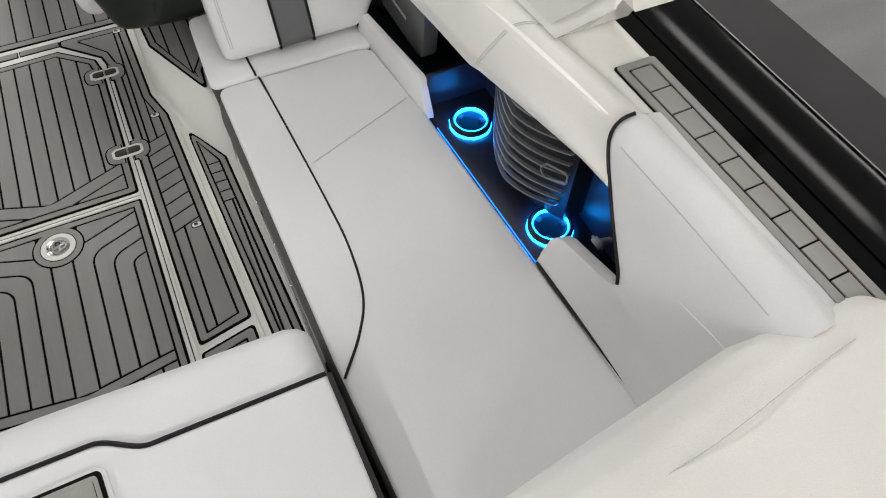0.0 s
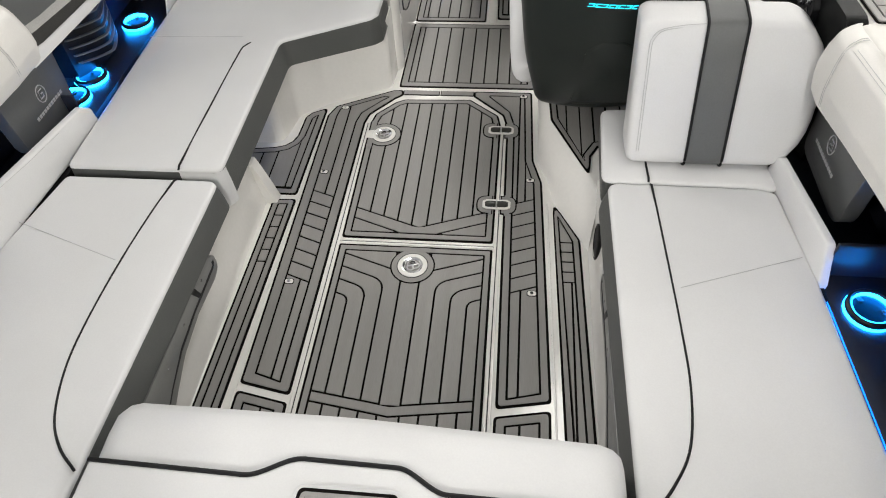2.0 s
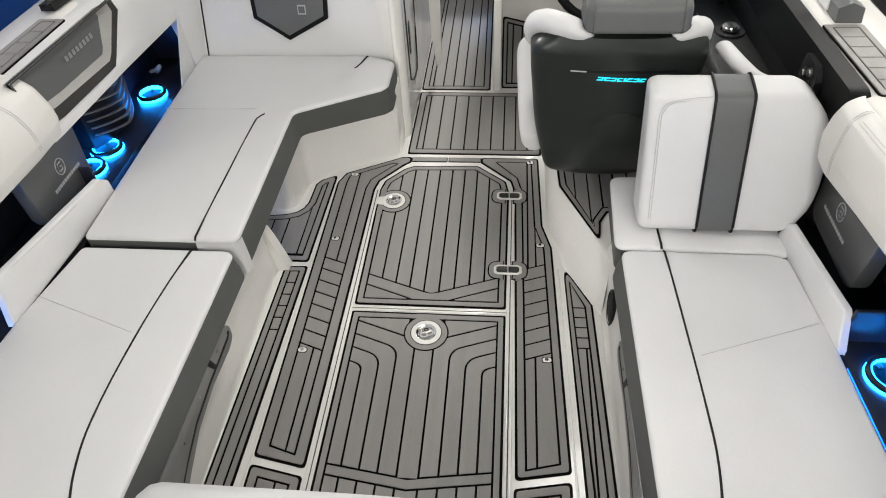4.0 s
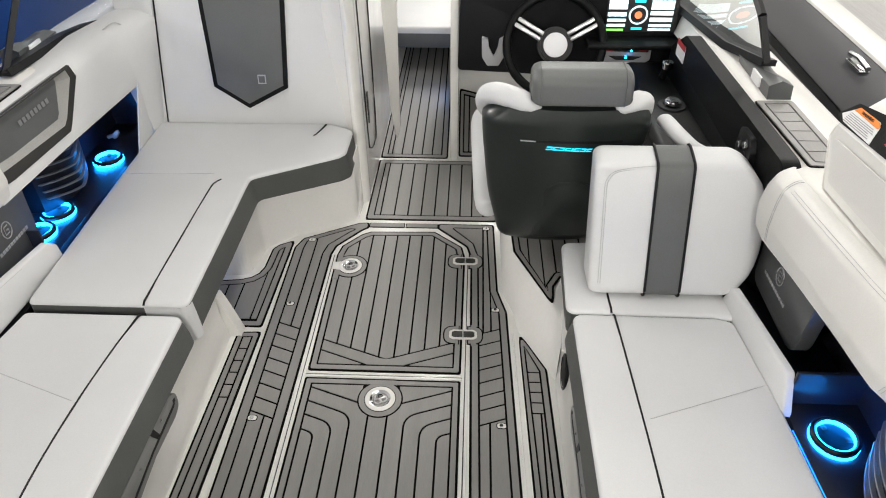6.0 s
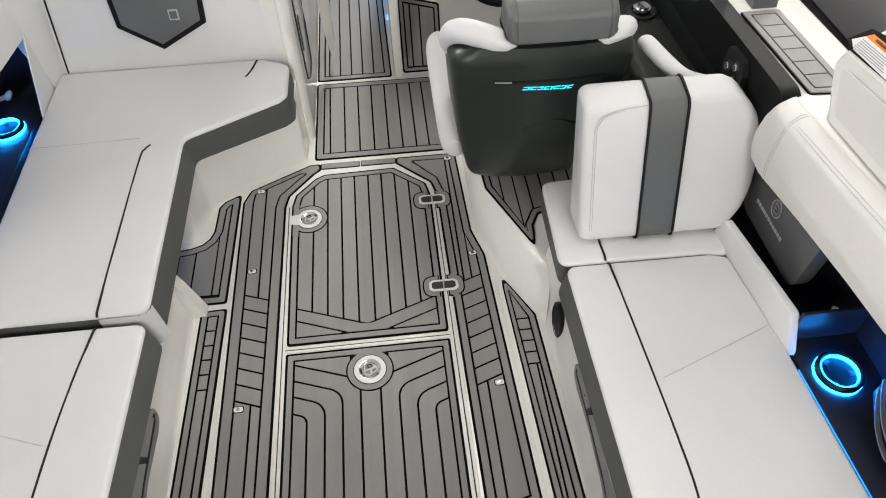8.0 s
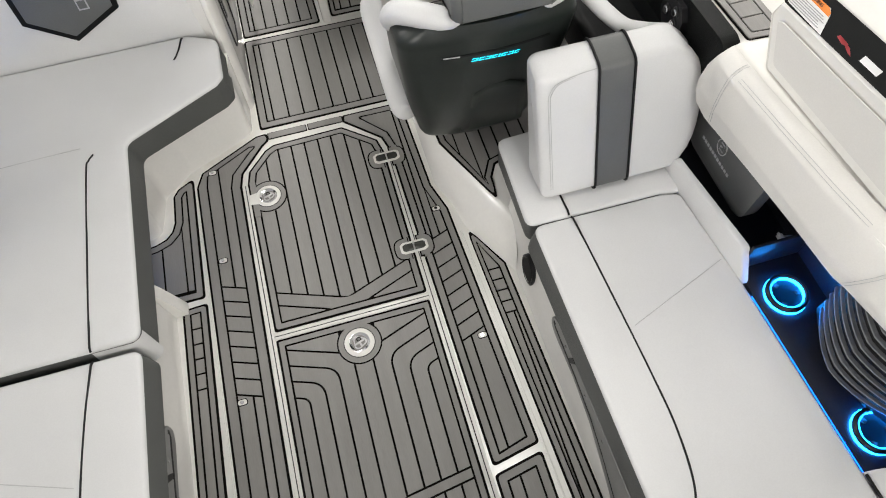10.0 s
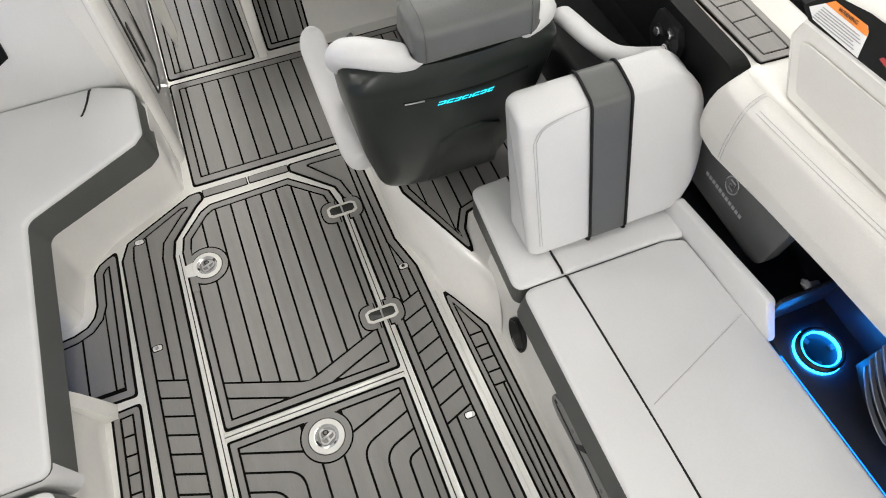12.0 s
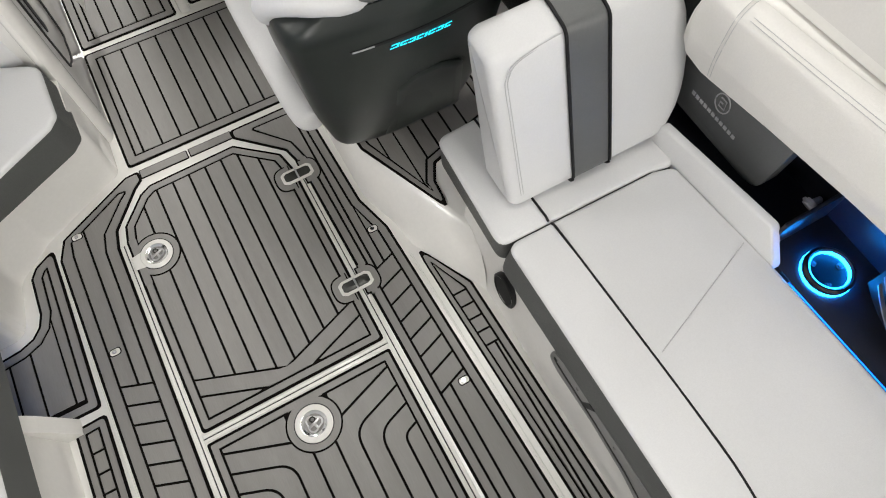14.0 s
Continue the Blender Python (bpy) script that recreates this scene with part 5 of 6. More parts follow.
# ---- helm console ----
hc = thing("helm_console", "black helm dashboard over white moulding, lit screen and switches", "dashboard")
dash = [(0.20, 0.50), (1.08, 0.46), (1.08, 0.74), (0.95, 0.83), (0.70, 0.84), (0.21, 0.80)]
part("dash", prism(rounded(dash, 0.02), 1.20, 1.50, "y", 0.008), PLASTIC, hc, "black dash face")
part("dash_shelf", box(0.70, 1.09, 1.10, 1.22, 0.628, 0.648, 0.008), VINYL_BLACK, hc, "black padded shelf")
part("side_wall", prism([(1.32, -0.004), (2.3, -0.004), (2.3, 0.82), (1.40, 0.82), (1.35, 0.50)], 0.165, 0.20, "x", 0.008), GEL, hc, "white console side wall")
part("screen", box(0.77, 1.04, 1.186, 1.198, 0.668, 0.80, 0.003), INK, hc, "black glass screen")
for x0, x1, z0, z1, m in ((0.775, 0.845, 0.71, 0.72, LED_WHITE), (0.775, 0.845, 0.73, 0.745, LED_WHITE), (0.775, 0.845, 0.69, 0.70, LED_WHITE), (0.775, 0.84, 0.673, 0.681, LED_GREEN),
                          (0.935, 1.02, 0.71, 0.725, LED_WHITE), (0.935, 1.02, 0.735, 0.75, LED_WHITE), (0.935, 1.02, 0.675, 0.683, LED_WHITE), (0.935, 1.02, 0.69, 0.70, LED_WHITE),
                          (0.775, 0.845, 0.757, 0.79, LED_WHITE), (0.935, 1.02, 0.757, 0.79, LED_WHITE)):
    part("display_bar", box(x0, x1, 1.183, 1.186, z0, z1), m, hc, smooth=0)
part("dial", moved(washer(0.030, 0.036, 0.002, 32), pose(0.89, 1.185, 0.735, 90, 0, 0)), LED_WHITE, hc, "round lit gauge")
part("dial_centre", moved(disc(0.014, 0.002, 20), pose(0.89, 1.184, 0.735, 90, 0, 0)), LED_RED, hc)
for s in (-1, 1):
    part("dial_mark", moved(box(-0.02, 0.02, -0.001, 0.001, -0.004, 0.004), pose(0.89 + s * 0.0, 1.184, 0.735 + s * 0.052, 0, 0, 0)), LED_CYAN, hc, smooth=0)
part("switch_plate", prism(rounded([(0.765, 0.555), (0.80, 0.535), (0.93, 0.535), (0.965, 0.555), (0.965, 0.615), (0.765, 0.62)], 0.012), 1.186, 1.198, "y", 0.002), SILVER, hc, "silver switch plate")
part("switch_bar", prism(rounded([(0.775, 0.592), (0.955, 0.588), (0.95, 0.608), (0.78, 0.612)], 0.006), 1.182, 1.187, "y", 0.001), INK, hc)
for x0, x1 in ((0.778, 0.815), (0.915, 0.952)):
    part("switch_key", box(x0, x1, 1.179, 1.183, 0.594, 0.606, 0.001), LABEL_RED, hc, "red key")
part("wing_mark", prism([(0.80, 0.572), (0.93, 0.570), (0.90, 0.556), (0.83, 0.556)], 1.182, 1.187, "y", 0.001), INK, hc)
for x, z in ((0.885, 0.596), (0.868, 0.568)):
    part("indicator", moved(disc(0.004, 0.003, 12), pose(x, 1.180, z, 90, 0, 0)), LED_BLUE, hc, "blue indicator lamp")
part("left_plate", prism(rounded([(0.295, 0.645), (0.32, 0.635), (0.325, 0.60), (0.345, 0.56), (0.36, 0.60), (0.365, 0.635), (0.385, 0.645), (0.385, 0.56), (0.365, 0.525), (0.32, 0.525), (0.298, 0.56)], 0.006), 1.186, 1.198, "y", 0.002), SILVER, hc, "silver key plate")
part("throttle", tube([(0.98, 1.02, 0.56), (0.985, 1.0, 0.61)], 0.014, sides=12), PLASTIC, hc)
part("throttle_knob", moved(disc(0.02, 0.03, 16, 0.005), Matrix.Translation((0.985, 1.0, 0.615))), CHROME, hc, "chrome throttle knob")

sw = thing("steering_wheel", "black steering wheel with silver spokes and hub", "steering wheel")
part("rim", tube([(0.185 * math.cos(a), 0.185 * math.sin(a), 0) for a in [2 * math.pi * i / 40 for i in range(40)]], 0.017, closed=True, sides=10), VINYL_BLACK, sw, "black rim")
part("boss", disc(0.068, 0.04, 28, 0.01), PLASTIC, sw)
part("hub_cap", moved(disc(0.046, 0.012, 28, 0.003), Matrix.Translation((0, 0, 0.024))), SILVER, sw, "silver hub cap")
for a in (30, 150, 270):
    for d in (-0.012, 0.012):
        part("spoke", moved(box(0.06, 0.178, d - 0.008, d + 0.008, 0.004, 0.012, 0.002), Matrix.Rotation(radians(a), 4, "Z")), STEEL, sw, "silver spoke")
part("column", moved(disc(0.035, 0.14, 16), Matrix.Translation((0, 0, -0.08))), PLASTIC, sw)
sw.matrix_world = pose(0.578, 1.14, 0.632, 68, 0, 0)

# ---- starboard helm side ----
hp = thing("helm_side_panel", "black padded side panel beside the helm seat", "side panel")
bm = prism(rounded([(0.15, 0.50), (0.082, 0.60), (0.076, 0.748), (0.95, 0.748), (1.08, 0.66), (1.10, 0.50)], [0, 0.04, 0.045, 0.04, 0.05, 0], 8), 1.038, 1.086, "x", 0.0235, 7)
for v in bm.verts:
    v.co.x += 0.02 - v.co.y * 0.045
part("pad", bm, VINYL_BLACK, hp, smooth=60)
part("shelf", box(0.86, 1.10, 0.13, 1.2, 0.40, 0.55, 0.03, 4), VINYL_BLACK, hp, "black moulded arm shelf")
part("label", moved(box(-0.003, 0.0, -0.045, 0.045, -0.03, 0.03), pose(1.012, 0.965, 0.685, 0, 0, 2.5)), LABEL_WHITE, hp, "white label", smooth=0)
part("label_band", moved(box(-0.0045, 0.0, -0.045, 0.045, 0.012, 0.03), pose(1.012, 0.965, 0.685, 0, 0, 2.5)), LABEL_RED, hp, "red label band", smooth=0)
part("knob", moved(disc(0.028, 0.02, 24, 0.006), Matrix.Translation((0.97, 0.80, 0.565))), CHROME, hp, "chrome round knob")
part("knob_base", moved(washer(0.03, 0.05, 0.008, 28, 0.003), Matrix.Translation((0.97, 0.80, 0.548))), PLASTIC, hp)
part("switch_pod", prism(rounded([(0.235, 0.615), (0.315, 0.615), (0.345, 0.66), (0.335, 0.725), (0.255, 0.725), (0.235, 0.69)], 0.014), 1.030, 1.056, "x", 0.004), PLASTIC, hp, "black switch pod")
for y, z in ((0.311, 0.678), (0.272, 0.698), (0.268, 0.662)):
    part("switch_ring", moved(washer(0.012, 0.0155, 0.008, 20, 0.001), pose(1.028, y, z, 0, 90, 0)), PLASTIC, hp, "black switch collar")
    part("switch", moved(disc(0.0115, 0.012, 18, 0.003), pose(1.026, y, z, 0, 90, 0)), CHROME, hp, "chrome push button")
wall = slab("helm_lower_wall", box(1.10, 1.12, 0.1, 1.6, 0.13, 0.70), PLASTIC)
tagged(wall, "black lower side wall beside the helm", "wall")
cable = thing("red_cable", "thin red cable behind the helm seat", "cable")
part("cable_run", tube(smooth_line([(0.83, 0.50, 0.142), (0.80, 0.46, 0.30), (0.77, 0.44, 0.42), (0.75, 0.46, 0.5)]), 0.005), LABEL_RED, cable)


# ---- gunwale fittings ----
def gunwale_pad(s, pts, cells, label):
    t = thing("gunwale_pad", label, "mat", "gunwale step pads")
    poly = [(s * x, y) for x, y in pts]
    round_in = lambda d: rounded(inset_poly(poly, d), 0.006, 3)
    part("backing", prism(round_in(0.0), 0.740, 0.7445), EVA_CORE, t, smooth=0)
    part("border", ring_piece(round_in(0.003), round_in(0.0185), 0.742, 0.7475), EVA, t, smooth=0)
    inner = round_in(0.021)
    ys = sorted(p[1] for p in inner)
    for i in range(cells):
        y0 = ys[0] + (ys[-1] - ys[0]) * i / cells
        y1 = ys[0] + (ys[-1] - ys[0]) * (i + 1) / cells
        p = clip(clip(inner, 0, y0, 0, 1), 0, y1, 0, -1)
        if len(p) > 2:
            p = inset_poly(p, 0.002)
            part("plank", prism(p, 0.742, 0.7475), EVA, t, smooth=0)


gunwale_pad(1, [(1.118, 0.086), (1.222, 0.080), (1.205, 0.45), (1.095, 0.45)], 6, "grey foam step pad on the white starboard gunwale")
gunwale_pad(1, [(1.221, -0.768), (1.312, -0.770), (1.314, -1.7), (1.240, -1.7)], 14, "long grey foam step pad on the aft gunwale")
gunwale_pad(-1, [(1.172, 0.05), (1.262, 0.05), (1.236, 0.50), (1.150, 0.50)], 6, "grey foam step pad on the white port gunwale")

# tower foot fairing with warning label
tw = thing("tower_foot", "white tower foot fairing with warning label and dark trim", "tower foot")


def tower_pt(y, z, out):
    """A point on the fairing's inner face (out = 0) or further outboard."""
    return (1.108 + 0.05 * (0.02 - y) / 0.7 + (z - 0.74) * 0.10 + out, y, z)


face = [(-0.010, 0.744), (0.056, 0.85), (0.048, 0.885), (-0.20, 0.898), (-0.70, 0.935), (-0.76, 0.925), (-0.775, 0.89), (-0.655, 0.748)]
inner_f = rounded(face, 0.012, 3)


def tower_row(up, out, back):
    rows = []
    for y, z in inner_f:
        w = max(0.0, min(1.0, (z - 0.80) / 0.085))
        rows.append(tower_pt(y - back * w * (1 if y > -0.4 else -0.3), z + up * w, out))
    return rows


part("fairing", loft([tower_row(0, 0.004, 0), tower_row(0.0, 0.0, 0), tower_row(0.008, 0.006, 0), tower_row(0.088, 0.068, 0.02), tower_row(0.10, 0.085, 0.03), tower_row(0.10, 0.17, 0.04)], ring=True), GEL, tw, smooth=35)
sub = inset_poly(face, 0.028)
part("inner_face", plate(rounded([(sub[0][0], sub[0][1]), sub[1], (0.015, 0.862), (-0.20, 0.872), (-0.68, 0.905), sub[6], sub[7]], 0.02, 3), 0.004, tower_pt, -0.002), VINYL_WARM, tw, "stitched white vinyl face", smooth=0)
for d in (0.0, 0.01):
    part("stitching", tube([tower_pt(-0.03, 0.80 + d, -0.0035), tower_pt(-0.15, 0.79 + d, -0.0035), tower_pt(-0.25, 0.81 + d, -0.0035), tower_pt(-0.5, 0.81 + d, -0.0035), tower_pt(-0.68, 0.85 + d, -0.0035)], 0.0012, sides=6), STITCH, tw)


def tower_top(y, q, lift):
    """A point on the slanted upper band: q runs from its inner edge outwards."""
    zb = 0.886 + (0.05 - y) * 0.052 if y > -0.20 else 0.899 + (-0.2 - y) * 0.074
    return (1.108 + 0.05 * (0.02 - y) / 0.7 + (zb - 0.74) * 0.10 + 0.007 + q * 0.062 - lift * 0.7, y, zb + 0.008 + q * 0.080 + lift * 0.7)


part("trim_panel", plate([(0.042, -0.05), (0.072, 0.08), (0.05, 0.50), (-0.03, 0.62), (-0.45, 0.62), (-0.45, -0.05)], 0.003, tower_top, 0.004), VINYL_BLACK, tw, "black trim panel", smooth=0)
part("label", plate([(0.036, 0.0), (0.060, 0.12), (0.032, 0.44), (-0.045, 0.44), (-0.056, 0.36), (-0.078, -0.03)], 0.002, tower_top, 0.0065), LABEL_WHITE, tw, "white warning label", smooth=0)
part("label_header", plate([(0.042, 0.32), (0.032, 0.44), (-0.042, 0.44), (-0.055, 0.38), (-0.058, 0.30)], 0.002, tower_top, 0.0075), LABEL_ORANGE, tw, "orange warning header", smooth=0)
for i in range(6):
    q = 0.02 + 0.043 * i
    part("text_bar", plate([(0.040, q), (0.040, q + 0.018), (-0.062 + 0.006 * (i % 3), q + 0.018), (-0.062 + 0.006 * (i % 3), q)], 0.001, tower_top, 0.0078), PRINT, tw, smooth=0)
part("red_mark", plate([(-0.105, 0.16), (-0.108, 0.22), (-0.135, 0.20), (-0.15, 0.08), (-0.16, 0.07), (-0.145, 0.17), (-0.125, 0.12)], 0.001, tower_top, 0.006), LABEL_RED, tw, "dark red printed figure", smooth=0)
part("white_box", plate([(-0.18, 0.12), (-0.18, 0.26), (-0.23, 0.26), (-0.23, 0.12)], 0.001, tower_top, 0.006), LABEL_WHITE, tw, smooth=0)
txt = bpy.data.curves.new("warning", "FONT")
txt.body, txt.size, txt.extrude, txt.align_x = "WARNING", 0.0095, 0.0004, "CENTER"
txt.materials.append(INK)
word = new("warning_text", txt)
a, b, c = Vector(tower_top(0.030, 0.345, 0.0085)), Vector(tower_top(-0.045, 0.345, 0.0085)), Vector(tower_top(0.030, 0.42, 0.0085))
ex = (b - a).normalized()
ez = ex.cross((c - a)).normalized()
ey = ez.cross(ex)
word.matrix_world = Matrix.Translation((a + b) / 2) @ Matrix((ex, ey, ez)).transposed().to_4x4()
word.parent = tw
word.matrix_parent_inverse = Matrix()
# aft bracket of the tower foot
part("bracket", prism(rounded([(1.214, 0.882), (1.362, 0.878), (1.255, 1.085), (1.225, 1.085), (1.296, 0.946), (1.228, 0.951), (1.158, 1.085), (1.125, 1.085)], 0.006, 3), -0.785, -0.735, "y", 0.003), GEL, tw, "white aft bracket with an opening", smooth=30)
part("slot_backing", prism([(1.215, 0.942), (1.305, 0.936), (1.245, 1.08), (1.145, 1.08)], -0.734, -0.729, "y"), RUBBER, tw, "dark inside of the bracket", smooth=0)


# windshields
def windshield(s):
    t = thing("windshield", "tinted side windshield in a black frame on the gunwale", "windshield", "windshields")
    if s > 0:
        lowline = [(1.172, 0.62, 0.79), (1.125, 0.85, 0.755), (1.065, 1.15, 0.755), (0.98, 1.6, 0.76), (0.80, 2.0, 0.77)]
        topline = [(1.135, 0.66, 0.92), (1.13, 0.95, 1.03), (1.11, 1.3, 1.06), (1.02, 1.75, 1.06), (0.84, 2.15, 1.06)]
    else:
        lowline = [(-1.225, 0.55, 0.76), (-1.19, 0.85, 0.76), (-1.10, 1.04, 0.765), (-0.97, 1.18, 0.775), (-0.72, 1.32, 0.79)]
        topline = [(-1.27, 0.85, 0.95), (-1.25, 1.0, 1.03), (-1.16, 1.2, 1.06), (-1.02, 1.36, 1.06), (-0.77, 1.5, 1.06)]
    part("lower_frame", loft([[(x - s * 0.018, y, z - 0.012), (x + s * 0.03, y, z - 0.012), (x + s * 0.03, y, z + 0.008), (x - s * 0.012, y, z + 0.012)] for x, y, z in lowline], ring=True), PLASTIC, t, "black lower frame")
    bm = loft([[(x, y, z + 0.01) for x, y, z in lowline], list(topline)], caps=False)
    pane = part("pane", bm, GLASS, t, "tinted glass pane")
    pane.visible_shadow = False
    part("end_post", tube([lowline[0], topline[0]], 0.013, sides=4), PLASTIC, t, "black end post")
    part("top_rail", tube(topline, 0.014, sides=6), PLASTIC, t)
    b0 = 0.0 if s > 0 else 0.10
    bm = loft([[(s * (b0 + 1.135), y, 0.742), (s * (b0 + 1.13), y, 0.785), (s * (b0 + 1.165), y, 0.80), (s * (b0 + 1.20), y, 0.785), (s * (b0 + 1.205), y, 0.742)] for y in ((0.465, 0.50, 0.60, 0.74) if s > 0 else (0.66, 0.70, 0.80, 0.90))], ring=True)
    for v in bm.verts:
        if v.co.y > (0.6 if s > 0 else 0.8):
            v.co.z = 0.742 + (v.co.z - 0.742) * 0.55
    part("corner_bracket", bm, GREY_PANEL, t, "grey corner bracket", smooth=20)
    part("bracket_label", box(*sorted((s * (b0 + 1.127), s * (b0 + 1.134))), 0.53 if s > 0 else 0.72, 0.60 if s > 0 else 0.79, 0.750, 0.781), LABEL_WHITE, t, "white label", smooth=0)


windshield(1)
windshield(-1)

# port console, walk-through door and bow
pc = thing("port_console", "white moulded port console beside the walkway", "console")
part("wall", loft([[(-0.205, 0.96, z), (-0.175, 1.0, z), (-0.168, 1.32, z), (-0.168, 2.3, z), (-0.24, 2.3, z), (-0.30, 1.06, z)] for z in (-0.004, 0.4, 1.0)], ring=True), GEL, pc, smooth=25)
part("column", loft([[(-0.195 + 0.025 * math.cos(a), 1.0 + 0.05 * math.sin(a), z) for a in [2 * math.pi * i / 16 for i in range(16)]] for z in (-0.004, 0.15, 0.5, 1.0)], ring=True), GEL, pc)
part("handle_slit", prism(rounded([(1.10, 0.30), (1.125, 0.30), (1.125, 0.44), (1.10, 0.44)], 0.010), -0.1685, -0.1655, "x"), RUBBER, pc, "narrow dark handle slit", smooth=0)
part("door_seam", tube(smooth_line([(-0.166, 1.04, 0.95), (-0.166, 1.05, 0.30), (-0.166, 1.08, 0.20), (-0.166, 1.20, 0.16), (-0.166, 1.27, 0.24), (-0.166, 1.30, 0.9)]), 0.003, sides=6), RUBBER, pc, "dark seam")
dr = thing("walkway_door", "open white walk-through door leaf beside the walkway", "door")
bm = prism([(-0.142, 0.95), (-0.118, 0.20), (-0.100, 0.035), (-0.078, 0.10), (-0.068, 0.56), (-0.060, 0.95)], 1.44, 1.462, "y", 0.004)
part("leaf", bm, GEL, dr)
fc = thing("filler_cushion", "white bow filler cushion with grey sides over the walkway", "cushion")
part("cover", cushion([(-0.30, 2.28), (0.30, 2.28), (0.30, 3.18), (-0.30, 3.18)], 0.235, 0.27, 0.02, 0.02), VINYL, fc)
part("side_band", box(-0.298, 0.298, 2.283, 3.178, 0.15, 0.2345, 0.004), VINYL_GREY, fc, "grey side band")
bow = thing("bow_seat", "white vinyl bow seat across the end of the walkway", "seat")
part("pad", cushion([(-0.75, 3.2), (0.75, 3.2), (0.5, 3.5), (-0.5, 3.5)], 0.26, 0.36, 0.03), VINYL, bow)
part("base", box(-0.75, 0.75, 3.28, 3.4, -0.004, 0.26, 0.01), GREY_PANEL, bow, "dark grey base")
part("back_pad", box(-0.6, 0.6, 3.46, 3.56, 0.30, 0.75, 0.03, 3), VINYL, bow)
floor_led = thing("walkway_lamp", "small blue courtesy lamp low in the console side", "lamp")
part("lens", moved(disc(0.016, 0.006, 16), pose(0.161, 1.98, 0.10, 0, 90, 0)), LED_BLUE, floor_led)


# ---- latches, vents on the bench bases ----
def slide_rail(s, x):
    t = thing("seat_bracket", "grey slotted fold bracket on the bench base", "bracket", "bench brackets")
    outline = rounded([(-0.300, 0.238), (-0.262, 0.215), (-0.262, 0.165), (-0.300, 0.155), (-0.43, 0.165), (-0.55, 0.150), (-0.64, 0.112), (-0.80, 0.03), (-0.86, 0.03), (-0.86, 0.238)], [0.02, 0.025, 0.025, 0.02, 0.05, 0.08, 0.05, 0, 0, 0], 5)
    part("plate", prism(outline, *sorted((s * (x - 0.012), s * (x + 0.01))), "x", 0.003), SILVER_GREY, t)
    slot = [(-0.285, 0.208), (-0.285, 0.196), (-0.44, 0.193), (-0.55, 0.182), (-0.64, 0.150), (-0.80, 0.075), (-0.80, 0.068), (-0.645, 0.142), (-0.553, 0.172), (-0.44, 0.184), (-0.29, 0.186), (-0.274, 0.195), (-0.274, 0.206)]
    part("slot", prism(slot, *sorted((s * (x - 0.0128), s * (x - 0.011))), "x"), PLASTIC, t, "dark slot", smooth=0)
    part("notch", prism([(-0.40, 0.196), (-0.385, 0.196), (-0.40, 0.238), (-0.42, 0.238)], *sorted((s * (x - 0.013), s * (x - 0.011))), "x"), PLASTIC, t, smooth=0)
    for y, z in ((-0.36, 0.222), (-0.50, 0.215), (-0.62, 0.20)):
        part("screw", moved(disc(0.004, 0.003, 10), pose(s * (x - 0.0125), y, z, 0, 90, 0)), CHROME, t)


slide_rail(1, 0.558)
slide_rail(-1, 0.536)
ov = thing("oval_port", "black oval vent on the starboard bench base", "vent")
circ = [2 * math.pi * i / 28 for i in range(28)]
part("rim", loft([[(0.5575 - q, -0.056 + r * 0.046 * math.cos(a), 0.105 + r * 0.064 * math.sin(a)) for q, r in ((-0.01, 1.0), (0.004, 1.0), (0.006, 0.9), (0.0, 0.75))] for a in circ + [0]], caps=False), PLASTIC, ov, "black oval rim")
bm = bmesh.new()
bm.faces.new([bm.verts.new((0.5535, -0.056 + 0.036 * math.cos(a), 0.105 + 0.052 * math.sin(a))) for a in circ])
part("mesh", bm, WELL, ov, smooth=0)

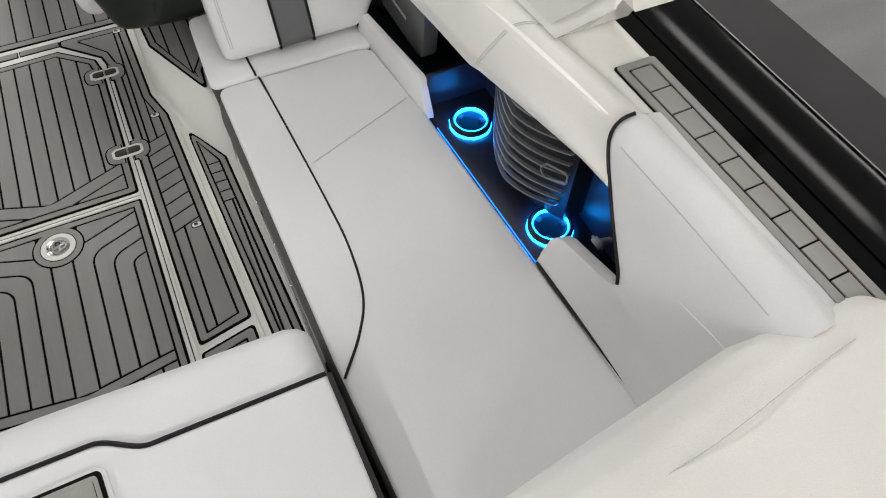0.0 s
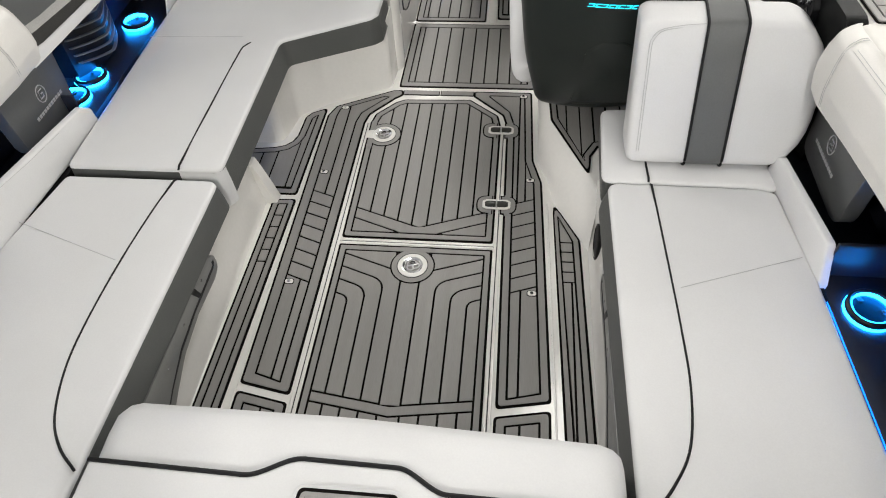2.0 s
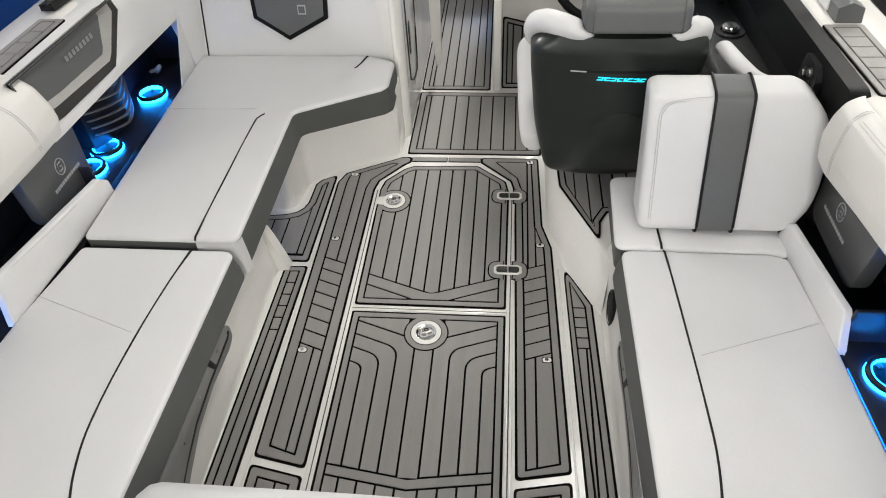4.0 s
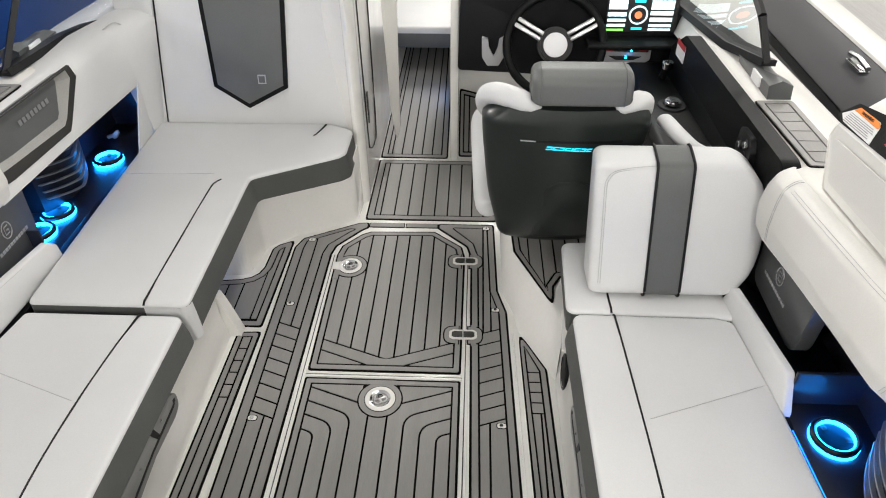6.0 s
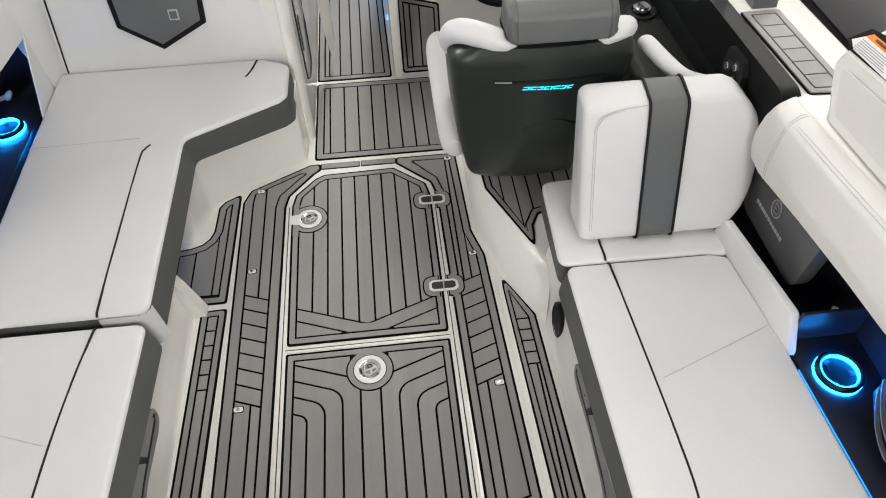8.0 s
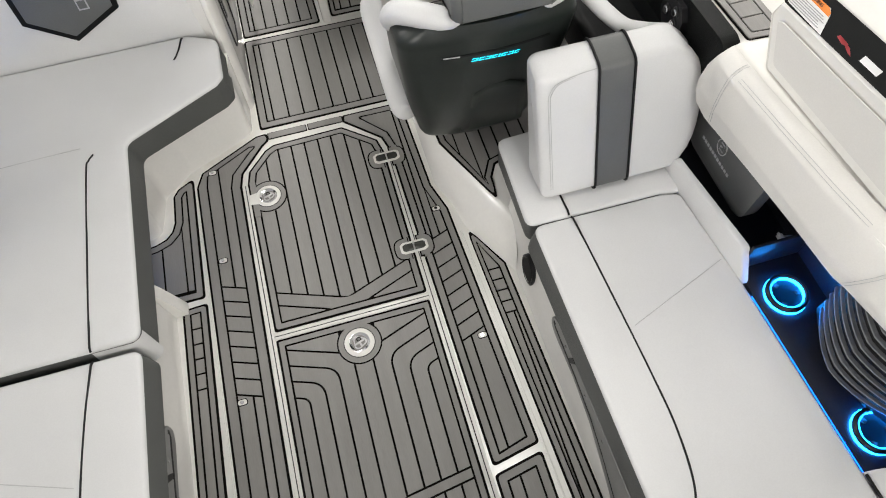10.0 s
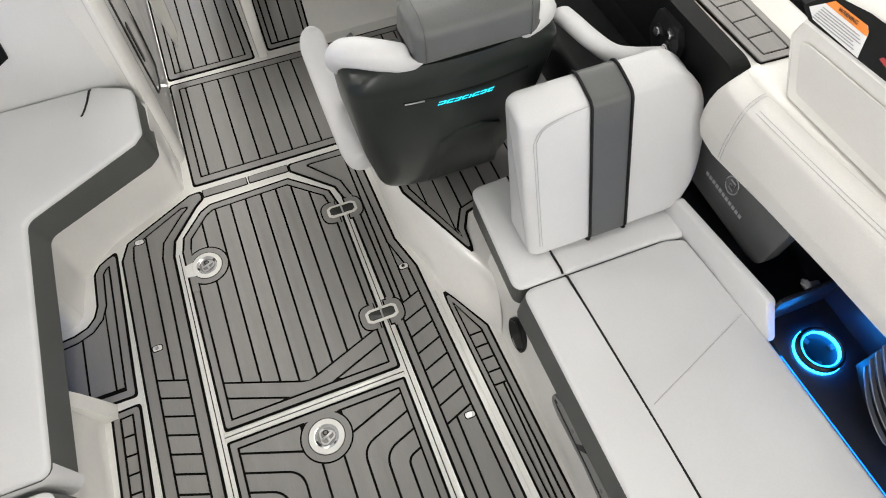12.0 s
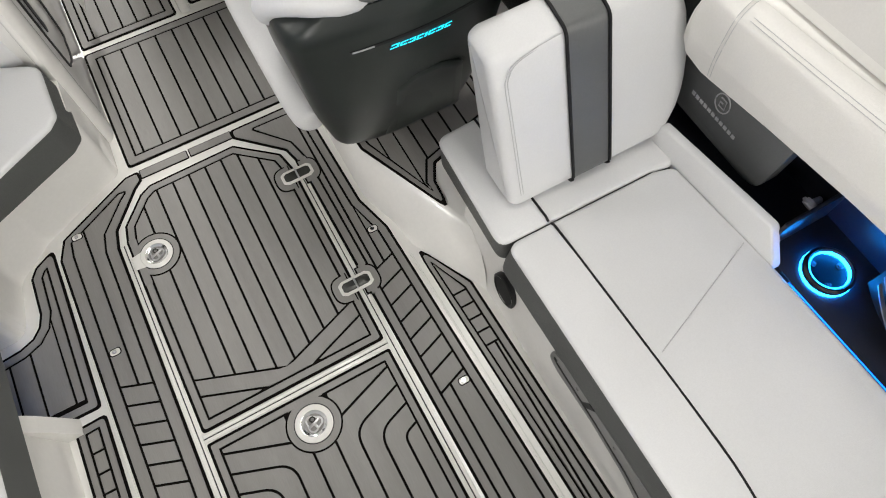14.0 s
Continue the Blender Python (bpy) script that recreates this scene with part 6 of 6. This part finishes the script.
# ---- neighbouring boats in the showroom ----
nb = thing("neighbour_boat", "dark metal-flake neighbouring boat with chrome cleat and black hull", "boat")
part("hull_side", loft([[(x, y, z) for x, z in ((1.50, -0.5), (1.50, 0.2), (1.52, 0.50), (1.575, 0.545), (1.60, 0.535), (1.56, 0.2), (1.56, -0.5))] for y in (-3.2, -1.0, 1.0, 3.0)], ring=True), HULL_BLACK, nb)
part("rail", tube([(1.585, -3.2, 0.550), (1.585, 0.0, 0.550), (1.585, 3.0, 0.550)], 0.0045), CHROME, nb, "chrome rail")
part("deck", loft([[(x, y, z) for x, z in ((1.56, 0.54), (1.60, 0.570), (1.72, 0.59), (1.80, 0.585), (1.80, 0.3), (1.58, 0.3))] for y in (0.1, 1.0, 2.0, 3.0)], ring=True), FLAKE, nb, "dark flake deck")
part("aft_deck", loft([[(x, y, z) for x, z in ((1.56, 0.54), (1.60, 0.572), (1.66, 0.585), (1.677, 0.584), (1.677, 0.3), (1.58, 0.3))] for y in (-3.2, -1.0, 0.098)], ring=True), HULL_BLACK, nb, "black aft deck")
part("aft_pad", box(1.678, 1.855, -3.2, 0.098, 0.3, 0.582, 0.004), FLAKE, nb, "dark grey deck pad")
part("liner", box(1.80, 1.92, 0.1, 3.0, 0.2, 0.60, 0.01), GEL, nb, "white inner moulding")
part("aft_trim", tube([(1.675, -3.2, 0.586), (1.675, 0.09, 0.586)], 0.0035), CHROME, nb, "chrome trim line")
part("aft_carpet", box(1.855, 3.3, -3.2, 0.098, 0.5, 0.575), GREY_FLAKE, nb, "grey flake aft deck")
part("floor_mat", box(1.92, 3.4, 0.1, 3.0, 0.15, 0.25), EVA, nb, "grey floor mat")
part("far_side", box(3.4, 3.6, -3.2, 3.0, -0.6, 0.6, 0.02), FLAKE, nb)
cl = thing("deck_cleat", "chrome deck cleat on the neighbouring boat", "cleat")
part("base", box(1.685, 1.725, 1.0, 1.12, 0.588, 0.60, 0.004), CHROME, cl)
part("horn", tube([(1.705, 0.985, 0.612), (1.705, 1.06, 0.622), (1.705, 1.135, 0.612)], 0.011, sides=10), CHROME, cl)
bb = thing("blue_boat", "blue boat hull standing beyond the port side", "boat")
part("hull_side", loft([[(x, y, z) for x, z in ((-1.9, -0.6), (-1.75, 0.3), (-1.70, 0.9), (-1.75, 1.3), (-3.4, 1.3), (-3.6, 0.3), (-3.3, -0.6))] for y in (-3.2, 0.0, 2.0, 4.0)], ring=True), BLUE_GEL, bb)
